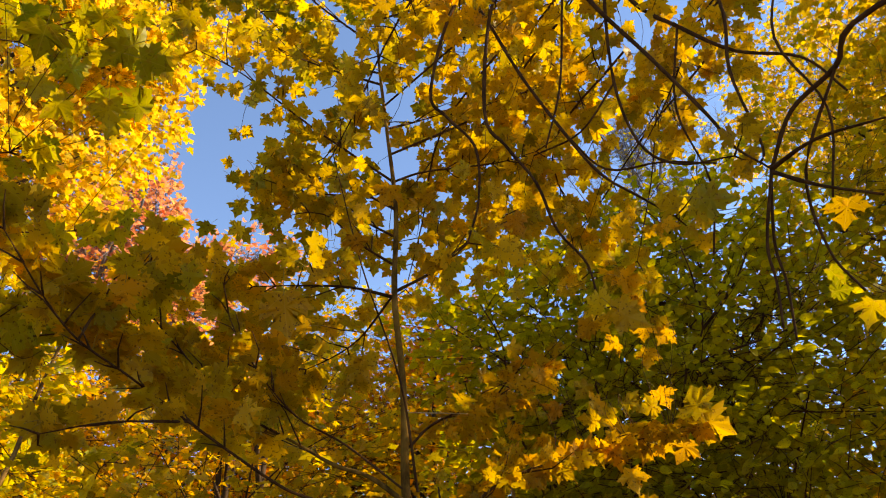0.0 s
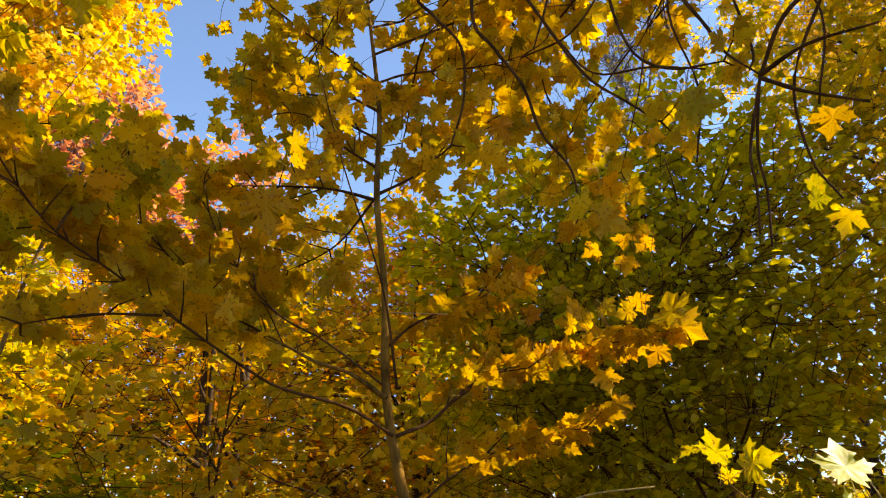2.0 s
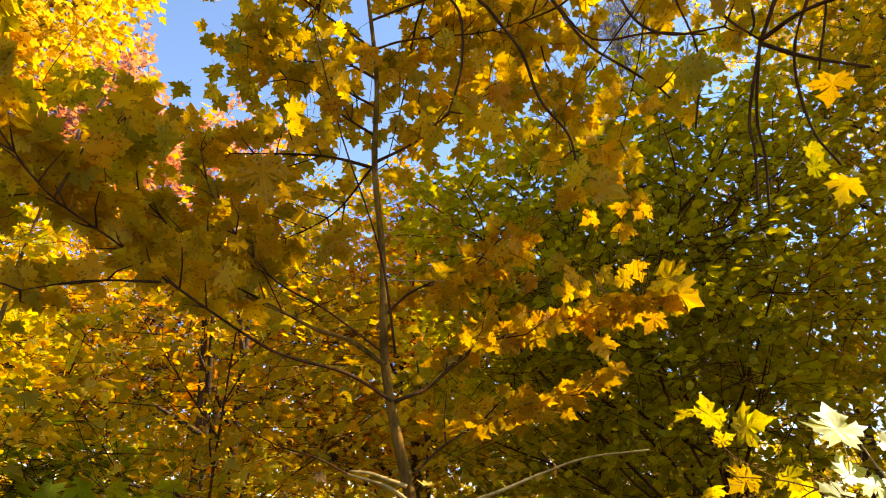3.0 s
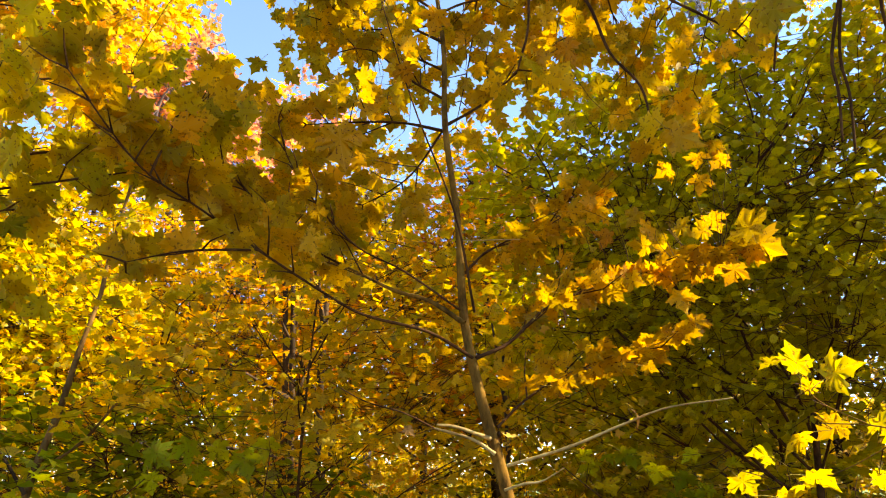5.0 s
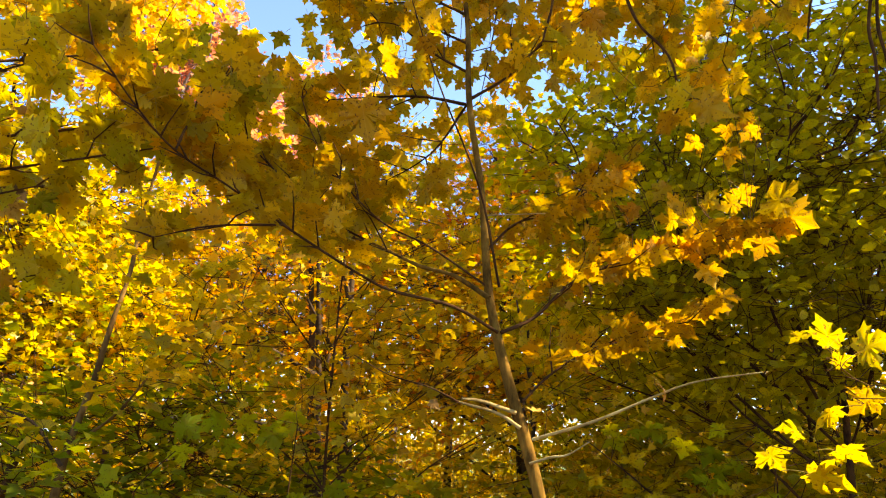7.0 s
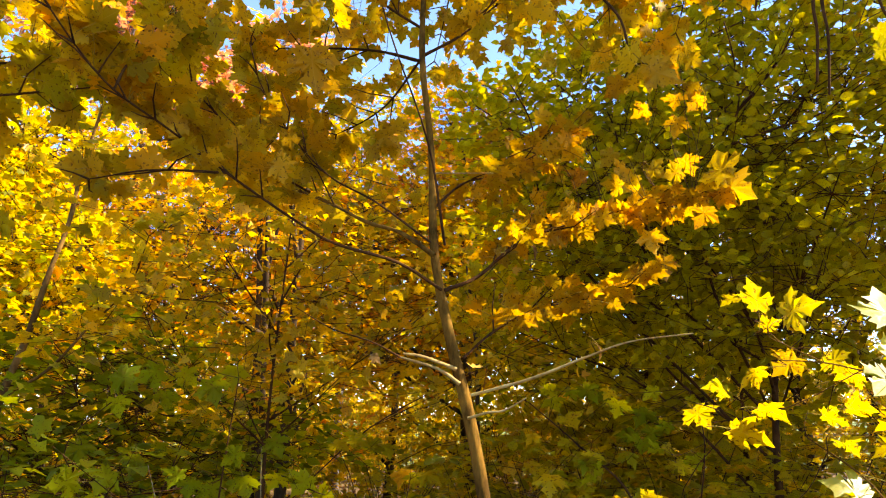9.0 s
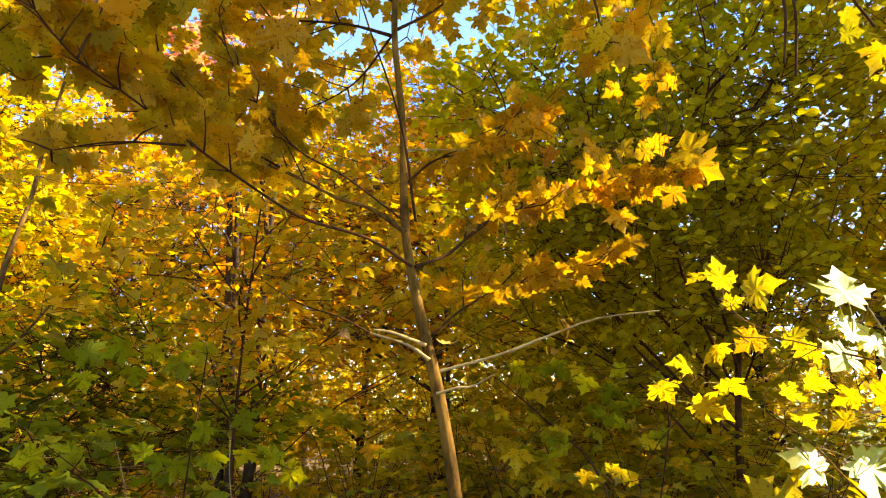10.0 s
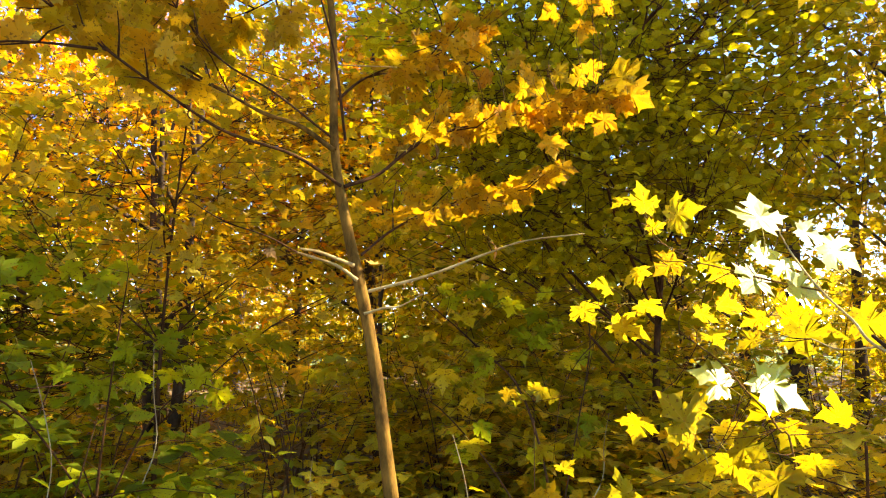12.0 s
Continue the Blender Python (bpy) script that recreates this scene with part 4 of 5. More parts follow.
# ---- the sunlit maple twig at the right, near ----
def build_right_twig():
    root = thing("maple_shrub", (1.5, 0.9, 0.0), "low maple shoot with bright lemon-yellow leaves in the sun", "shrub")
    limb("stem", [(1.5, 0.9, -0.1), (1.42, 0.95, 0.6), (1.2, 1.05, 1.2), (1.01, 1.2, 1.46)], 0.007, 0.0035, BARK_TWIG, root)
    L = [limb("branch", [(1.5, 0.9, 1.1), (1.2, 1.1, 1.36), (1.07, 1.24, 1.43), (1.05, 1.30, 1.49), (1.03, 1.36, 1.55), (1.01, 1.42, 1.63), (1.00, 1.46, 1.70)], 0.0038, 0.0016, BARK_SUNLIT, root),
         limb("branch", [(1.07, 1.24, 1.44), (1.06, 1.35, 1.43), (1.04, 1.41, 1.45)], 0.0022, 0.0014, BARK_SUNLIT, root),
         limb("branch", [(0.85, 1.62, 1.46), (0.93, 1.58, 1.39), (0.97, 1.55, 1.33), (1.02, 1.51, 1.25), (1.04, 1.47, 1.11), (1.1, 1.4, 0.0)], 0.0018, 0.0026, BARK_PALE, root),
         limb("branch", [(1.05, 1.38, 1.55), (1.00, 1.45, 1.57), (0.93, 1.52, 1.60), (0.88, 1.57, 1.62), (0.81, 1.63, 1.63)], 0.0022, 0.0012, BARK_PALE, root),
         limb("branch", [(0.88, 1.57, 1.62), (0.82, 1.65, 1.68), (0.79, 1.68, 1.75)], 0.0014, 0.0009, BARK_PALE, root),
         limb("branch", [(0.93, 1.52, 1.60), (0.82, 1.6, 1.53), (0.72, 1.66, 1.5)], 0.0014, 0.0009, BARK_PALE, root)]
    twigs = np.vstack(L)
    # sunlit ones: the lighter, glossier lemon copy, turned to glint at the camera
    hung_leaves(root, [(33.3, 5.7, 13, 170), (38.4, 2.7, 12, 60), (33.7, 2.6, 9, 120), (36.5, 4.1, 8, 80), (32.7, 0.8, 10, -40), (36.0, 0.1, 10, 90), (29.9, -6.2, 12, -100), (34.2, -6.8, 15, 70), (35.1, 1.5, 8, 20)], 1.75, SUNLIT_LEMON, twigs,
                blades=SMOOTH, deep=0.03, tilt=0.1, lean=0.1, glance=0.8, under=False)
    hung_leaves(root, [(27.6, -9.0, 16, -130)], 1.75, GOLD, twigs, deep=0.03)
    hung_leaves(root, [(23.6, 6.9, 6), (25.3, 7.1, 10, 170), (28.0, 6.0, 11, 100), (24.5, 1.5, 9), (26.9, 2.2, 9), (22.2, 0.5, 7), (25.6, -1.2, 9), (30.0, 2.2, 7), (29.5, -1.5, 8), (30.7, 1.4, 8), (20.8, -1.4, 9),
                       (24.0, -2.8, 11), (31.1, -0.9, 8), (32.8, -1.8, 8), (32.4, -3.5, 8), (30.1, -3.5, 7), (19.2, -13.1, 6), (23.3, -14.5, 10), (26.1, 5.1, 6)],
                1.8, YELLOW_OLIVE, twigs, deep=0.06, tilt=0.5, lean=1.1)
    # lower leaves of the same shoot in olive: their shade is put into the colour
    hung_leaves(root, [(28.8, -12.5, 12), (31.3, -12.1, 12), (32.1, -10.9, 11), (34.1, -13.3, 12), (27.3, -10.4, 10), (30.8, -9.8, 9), (17.4, -14.8, 10), (29.7, -7.1, 9), (34.8, -9.6, 9), (37.6, -8.2, 10), (24.5, -9.8, 9),
                       (36.1, -11.7, 10), (33.1, -8.5, 9), (35.6, -1.5, 12, 100), (36.4, -2.9, 15, 80), (40.1, -2.0, 12, 90)], 1.9, OLIVE, twigs, deep=0.06, tilt=0.35, lean=0.9)


build_right_twig()


# ---- trees of the middle distance ----
def S(az, el, d, rx, rz, count):
    return (*spot(az, el, d), rx, rz, count)


dogwood = tree("green_dogwood", "small tree with dense dull-green oval leaves", (2.5, 5.3, 0), (2.6, 5.3, 4.2), 0.035,
     [S(9, 21, 5.2, .55, .55, 80), S(13, 24, 5.4, .6, .5, 100), S(19, 26, 5.6, .7, .6, 118), S(26, 27, 5.8, .8, .7, 131), S(30, 22, 5.6, .7, .6, 112), S(24, 19, 5.2, .8, .6, 137),
      S(16, 17, 5.0, .7, .5, 125), S(31, 15, 5.2, .7, .6, 85), S(22, 11, 5.2, .8, .5, 90), S(12, 12, 5.2, .6, .5, 50), S(29, 8, 5.2, .8, .5, 50), S(17, 6, 5.4, .7, .4, 50), S(10, 5, 5.6, .6, .4, 30)],
     OVAL, 0.074, GREEN, BARK_TWIG, per=11, length=0.4, flat=0.45, face=(0.0, 0.7, 0.7))
for pts in ([(2.5, 5.3, 1.6), (1.9, 4.7, 2.5), (1.88, 4.33, 3.19), (1.98, 4.19, 3.41), (1.93, 4.07, 3.70), (1.85, 3.98, 3.91)], [(1.98, 4.19, 3.41), (2.10, 4.06, 3.55), (2.18, 3.94, 3.69), (2.22, 3.86, 3.80)],
            [(2.5, 5.3, 1.2), (1.3, 4.9, 2.3), (0.86, 4.76, 2.80), (0.76, 4.68, 3.11), (0.74, 4.60, 3.33), (0.70, 4.54, 3.50), (0.57, 4.46, 3.70)], [(1.6, 4.7, 2.5), (1.38, 4.58, 2.99), (1.31, 4.52, 3.20), (1.26, 4.46, 3.39), (1.21, 4.43, 3.50)],
            [(1.88, 4.33, 3.19), (2.05, 4.22, 3.24), (2.23, 4.12, 3.28), (2.42, 3.99, 3.32), (2.58, 3.83, 3.44)]):
    limb("limb", pts, 0.011, 0.004, BARK_TWIG, dogwood, sides=7)
tree("shaded_thicket", "dense thicket of dull green and olive oval leaves", (3.2, 7.2, 0), (3.3, 7.4, 3.4), 0.03,
     [S(9, 12, 7.6, .8, .6, 85), S(14, 15, 7.8, .8, .7, 95), S(20, 16, 7.8, .9, .7, 100), S(26, 16, 8.0, .9, .7, 100), S(31, 12, 8.0, .9, .7, 64), S(12, 5, 7.6, .8, .6, 85), S(18, 8, 7.6, .9, .6, 95), S(25, 8, 7.8, .9, .6, 95), S(21, 1, 7.4, .8, .5, 75), S(29, 3, 8.0, .7, .4, 26), S(28, 8, 8.6, .8, .6, 36), S(33, 9, 9.0, .9, .6, 20), S(34, 15, 9.0, .9, .7, 34), S(15, -2, 7.2, .7, .4, 60)],
     OVAL, 0.13, GREEN, BARK_TWIG, category="thicket", per=7, length=0.45, flat=0.5, face=(0, 0.7, 0.7))
tree("olive_maple", "understorey maple with olive and dull yellow leaves", (5.2, 5.2, 0), (5.4, 5.4, 5.5), 0.06,
     [S(38, 20, 6.6, .9, .7, 69), S(36, 27, 6.8, .9, .8, 126), S(42, 26, 7.0, .9, .8, 63), S(40, 33, 7.2, .9, .7, 92), S(36, 13, 6.8, .8, .6, 53), S(43, 14, 6.8, .9, .6, 53), S(39, 7, 7.0, .8, .4, 37), S(46, 34, 7, 1, .8, 85)],
     MID, 0.09, OLIVE, BARK_DARK, per=7, length=0.45, face=(0.3, 0.6, 0.7))
tree("yellow_maple", "tall maple with sunlit bright yellow leaves", (9.0, 8.5, 0), (9.2, 8.8, 13), 0.12,
     [S(40, 37, 12, 1.5, 1.2, 264), S(45, 40, 12, 1.5, 1.3, 264), S(36, 34, 12.5, 1.2, 1.1, 192), S(44, 31, 12, 1.4, 1.1, 216)], FAR, 0.115, BRIGHT, BARK_DARK, per=7, length=0.6)
# maples added on the sun side, mostly out of view, to shade the middle distance
for tx, ty, k in ((11.4, 5.0, 0.75), (13.2, 10.4, 1), (13.0, 7.4, 1), (14.0, 13.6, 1)):
    tree("tall_maple", "tall maple with a high golden crown, added mostly out of view to block the sun", (tx, ty, 0), (tx + 0.3, ty, 12.5), 0.16,
         [(tx, ty, 11.5, 1.8, 1.3, int(110 * k)), (tx - 1.2, ty + 0.6, 9.6, 1.7, 1.2, int(110 * k)), (tx + 1.2, ty - 0.8, 9.0, 1.7, 1.2, int(110 * k)), (tx, ty + 1.2, 7.6, 1.6, 1.1, int(90 * k)), (tx + 0.4, ty - 1.4, 6.6, 1.5, 1.0, int(80 * k))], FAR, 0.2, GOLD, BARK_DARK, per=7, length=0.6)
tree("yellow_maple", "tall maple with sunlit bright yellow leaves", (-8.0, 9.5, 0), (-7.6, 9.6, 10), 0.14,
     [S(-29, 40, 12, 1.5, 1.1, 204), S(-34, 38, 12, 1.5, 1.2, 177), S(-26.5, 35, 12.5, .9, .9, 122), S(-24, 42, 12, 1.0, .9, 136), S(-33, 45, 12, 1.6, 1.2, 177), S(-39, 42, 12, 1.6, 1.3, 136), S(-31, 31, 12, 1.2, 1.0, 149), S(-24, 47, 12, 1.4, 1.0, 136), S(-15, 49.5, 12, 1.4, 0.8, 108), S(-37, 33, 12, 1.4, 1.2, 136)],
     MID, 0.17, BRIGHT, BARK_DARK, per=7, length=0.6, flat=0.8, keep=open_sky)
red = tree("red_maple", "maple with pink-red autumn leaves and pale twigs", (-7.2, 17.0, 0), (-6.8, 17.0, 11.5), 0.13,
     [S(-22.5, 30.5, 18, 1.1, 1.0, 195), S(-25, 26, 18, 1.5, 1.0, 221), S(-20.5, 25, 18, 1.4, 1.0, 221), S(-13, 28, 18.5, 1.0, .7, 91), S(-28, 29, 18, 1.3, 1.0, 169), S(-17, 23, 18, 1.3, .9, 156)],
     MID, 0.15, PINK, BARK_GREY, per=6, length=0.7, twig=0.012, keep=open_sky)
for pts in ([(-6.8, 17.0, 7.5), (-7.4, 15.9, 9.3), (-7.43, 14.94, 10.61), (-7.27, 14.58, 11.3)], [(-7.1, 16.2, 8.6), (-6.94, 15.51, 10.1), (-6.35, 15.17, 11.1), (-5.95, 14.43, 12.4)], [(-7.3, 16.0, 9.2), (-6.96, 15.38, 10.24), (-6.63, 15.24, 10.74)]):
    limb("limb", pts, 0.06, 0.02, BARK_GREY, red, sides=7)
tree("orange_maple", "maple with warm orange and gold leaves", (-4.6, 9.0, 0), (-4.2, 9.2, 4.8), 0.09,
     [S(-22, 15, 10, 1.0, .7, 325), S(-17, 14, 10, 1.0, .7, 325), S(-25, 10, 10, 1.0, .6, 287), S(-19, 9, 9.5, 1.0, .6, 300), S(-13, 11, 10, .9, .6, 275), S(-14, 18, 10.5, .9, .6, 250), S(-21, 20, 11, .9, .6, 224), S(-29, 14, 10, .9, .7, 224)],
     FAR, 0.085, ORANGE, BARK_DARK, per=7, length=0.45, flat=0.8)
tree("gold_maple", "small maple with sunlit lemon and gold leaves", (-4.4, 6.4, 0), (-4.1, 6.5, 3.9), 0.05,
     [S(-33, 12, 7.2, .7, .45, 280), S(-29, 10, 7.2, .7, .45, 280), S(-35, 6, 7, .7, .4, 224), S(-30, 5, 7, .7, .35, 224), S(-36, 17, 7.2, .7, .5, 224), S(-31, 18, 7.4, .6, .4, 196)],
     MID, 0.078, MIXED, BARK_DARK, per=7, length=0.4, flat=0.8)
tree("orange_gold_maple", "maple with orange-gold leaves behind the sapling", (0.6, 9.0, 0), (0.5, 9.0, 5.0), 0.09,
     [S(2, 23, 9.5, .7, .6, 200), S(4, 19, 9.5, .7, .6, 200), S(0, 17, 9.2, .8, .6, 211), S(-4, 13, 9, .9, .6, 260), S(2, 11, 9, .9, .6, 260), S(-7, 17, 9.5, .8, .6, 188), S(-8, 8, 9, .9, .5, 236), S(5, 6, 9, .9, .5, 211), S(-2, 6, 9, .9, .5, 211)],
     MID, 0.078, ORANGE, BARK_DARK, per=7, length=0.45, flat=0.8)
tree("young_gold_maple", "bushy young maple with gold leaves in flat layers", (-0.9, 4.3, 0), (-0.8, 4.3, 3.0), 0.016,
     [S(-12, 9, 4.0, .6, .3, 32), S(-8, 14, 4.3, .6, .35, 32), S(-17, 13, 4.1, .6, .35, 32), S(-4, 5, 4.3, .6, .3, 30), S(2, 9, 4.5, .6, .3, 27), S(-20, 6, 4.2, .6, .3, 28), S(-12, 19, 4.4, .6, .3, 26), S(-2, 17, 4.6, .5, .3, 22), S(6, 4, 4.6, .5, .25, 20), S(-14, 2, 4.2, .6, .25, 26)],
     MID, 0.072, GOLD, BARK_TWIG, per=6, length=0.4, flat=0.6, droop=0.15, twig=0.0025)
tree("green_thicket", "tangled green thicket of small oval leaves in shade", (-2.4, 5.0, 0), (-2.3, 5.1, 1.9), 0.02,
     [S(-26, 3, 5.4, .5, .35, 70), S(-21, 0, 5.3, .5, .35, 70), S(-30, -2, 5.2, .5, .35, 64), S(-17, -3, 5.4, .5, .3, 60), S(-24, -5, 5.0, .55, .3, 64), S(-33, 2, 5.4, .5, .35, 56), S(-12, -2, 5.6, .5, .3, 50), S(-20, 5, 5.6, .4, .3, 40)],
     OVAL, 0.09, LEAFGREEN, BARK_TWIG, category="thicket", per=6, length=0.35, flat=0.35, droop=0.2)
tree("olive_tree", "thin woodland tree with sparse small olive leaves", (-1.8, 15.0, 0), (-1.6, 15.2, 8.2), 0.10,
     [S(-7, 22, 15, 1.2, 1.0, 190), S(-10, 17, 15, 1.2, 1.0, 170), S(-4, 17, 15.5, 1.2, .9, 170), S(-8, 12, 15, 1.2, .8, 150)], FAR, 0.12, OLIVE, BARK_GREY, per=6, length=0.6, twig=0.008)


def stem_tree(label, az, d, radius, height, stems, mat):
    """A dark woodland tree with one or more stems from one stool, and a thin crown."""
    x, y = d * math.sin(radians(az)), d * math.cos(radians(az))
    root = thing("dark_stemmed_tree", (x, y, 0), label, "tree")
    pp, ff, uu = [], [], []
    for k in range(stems):
        an = 2.1 * k + 0.4
        spread = 0.0 if stems == 1 else 0.07 * height
        tip = np.array((x + spread * math.cos(an), y + spread * math.sin(an), height * (1 - 0.12 * k)))
        foot = np.array((x + 0.6 * radius * math.cos(an) * (stems > 1), y, -0.1))
        line = limb("stem", [foot, foot * 0.75 + tip * 0.25 - (0, 0, 0.0) + (0.2 * spread * math.cos(an), 0, 0), foot * 0.4 + tip * 0.6, tip], radius * (1 - 0.2 * k), radius * 0.35, BARK_DARK, root, per=5, sides=9)
        for z in (0.55, 0.75, 0.95):
            c = line[int(z * (len(line) - 1))] + rng.normal(0, 0.4, 3)
            limb("limb", [line[int((z - 0.15) * (len(line) - 1))], c], 0.03, 0.01, BARK_DARK, root, sides=6)
            (a, b, u), _ = clump(c, (0.9, 0.9, 0.6), 36, 6, 0.5)
            pp.append(a), ff.append(b), uu.append(u)
    p = np.vstack(pp)
    part("crown", leaf_mesh("crown", FAR, p, np.vstack(ff), np.vstack(uu), 0.11 * rng.uniform(0.7, 1.2, len(p)), mat, (x, y, 0)), root, kind="stuff")


stem_tree("dark-barked tree with several stems from one base", -12.0, 7.0, 0.065, 4.4, 3, ORANGE)
stem_tree("dark-barked straight woodland tree in olive leaf", 35.1, 11.5, 0.14, 6.5, 1, OLIVE)
stem_tree("dark-barked straight woodland tree in olive leaf", 39.0, 14.0, 0.12, 6.0, 1, OLIVE)
stem_tree("dark-barked straight woodland tree in olive leaf", 4.1, 7.5, 0.035, 3.4, 1, OLIVE)
stem_tree("dark-barked straight woodland tree in olive leaf", 17.3, 9.5, 0.10, 4.5, 1, OLIVE)


def build_bare_tree():
    """A tall tree with many fine grey twigs and few leaves."""
    base = np.array((6.6, 15.0, 0))
    root = thing("bare_tree", base, "tall leafless tree with a haze of fine grey twigs", "tree")
    stem = limb("trunk", [base, base + (0.1, 0, 4), base + (0, 0.2, 8), base + (0.2, 0, 14)], 0.16, 0.03, BARK_GREY, root)
    s0, s1 = [], []
    for az, el, r, n in ((22, 35, 1.9, 420), (26, 38, 2.0, 420), (20, 30, 1.6, 320), (27, 32, 1.8, 380), (13, 27, 1.2, 160)):
        c = spot(az, el, 16)
        k = stem[np.argmin(np.abs(stem[:, 2] - c[2] + 2))]
        limb("limb", [k, (k + c) / 2 + (0, 0, 0.2), c], 0.05, 0.015, BARK_GREY, root)
        for j in range(9):
            up = np.array((rng.normal(0, 0.6), rng.normal(0, 0.6), rng.uniform(0.2, 1.0))) * r
            line = limb("branch", [c - (0, 0, 0.5 * r), c + up * 0.4 + rng.normal(0, 0.15, 3), c + up + rng.normal(0, 0.2, 3)], 0.02, 0.006, BARK_GREY, root, per=4, sides=5)
            b = line[rng.integers(1, len(line), n // 9)] + rng.normal(0, 0.05, (n // 9, 3))
            d = norm(rng.standard_normal((len(b), 3)) + (0, 0, 0.7)) * rng.uniform(0.2, 0.8, (len(b), 1))
            s0.append(b), s1.append(b + d)
            s0.append(b + d * 0.5), s1.append(b + d * 0.5 + norm(d + rng.normal(0, 0.5, d.shape)) * 0.3)
    part("twig_growth", mesh_of("twig_growth", *twig_sticks(np.vstack(s0) - base, np.vstack(s1) - base, 0.007, 0.003), BARK_GREY), root, kind="stuff")
    p = np.vstack(s1)[::3]
    part("crown", leaf_mesh("crown", FAR, p, rng.standard_normal(p.shape), rng.standard_normal(p.shape), 0.13 * rng.uniform(0.6, 1.1, len(p)), OLIVE, base), root, kind="stuff")


build_bare_tree()


# ---- the leaning sapling at the left ----
def build_left_sapling():
    root = thing("leaning_sapling", (-2.15, 3.5, 0), "thin leaning sapling with a forked grey-brown stem", "tree")
    k = limb("trunk", [(-2.15, 3.5, -0.1), (-2.14, 3.55, 0.7), (-2.11, 3.63, 1.35), (-2.12, 3.72, 1.6), (-2.09, 3.83, 1.92), (-2.08, 3.93, 2.25), (-2.05, 4.03, 2.6), (-2.06, 4.12, 2.95), (-2.0, 4.2, 3.5)], 0.027, 0.008, BARK_BROWN, root, sides=10)
    b = [limb("branch", [(-2.13, 3.74, 1.6), (-1.93, 3.77, 1.74), (-1.74, 3.77, 1.97), (-1.56, 3.77, 2.18), (-1.47, 3.73, 2.44)], 0.009, 0.003, BARK_BROWN, root),
         limb("branch", [(-2.1, 3.64, 1.5), (-2.23, 3.57, 1.71), (-2.36, 3.48, 1.78)], 0.01, 0.004, BARK_DARK, root)]
    leafy(root, b + [k[25:]], 0.16, 0.3, 0.10, OLIVE, blades=MID, per=5)


build_left_sapling()


# ---- woods all round ----
def woodland(name, label, mat, height, spread, count, seed):
    """A tree of the woods, standing at the origin."""
    c = []
    for k in range(9):
        z = height * (0.2 + 0.75 * k / 8) + rng.uniform(-.2, .2)
        r = spread * (0.55 + 0.45 * math.sin(math.pi * (k + 1.2) / 10))
        an = k * 2.4 + seed
        c.append((r * 0.75 * math.cos(an), r * 0.75 * math.sin(an), z, r * 0.75, r * 0.5, count))
    return tree(name, label, (0, 0, 0), (0.2, 0.1, height), height * 0.012 + 0.02, c, FAR, 0.11, mat, BARK_DARK, per=8, length=0.5, group="woodland trees")


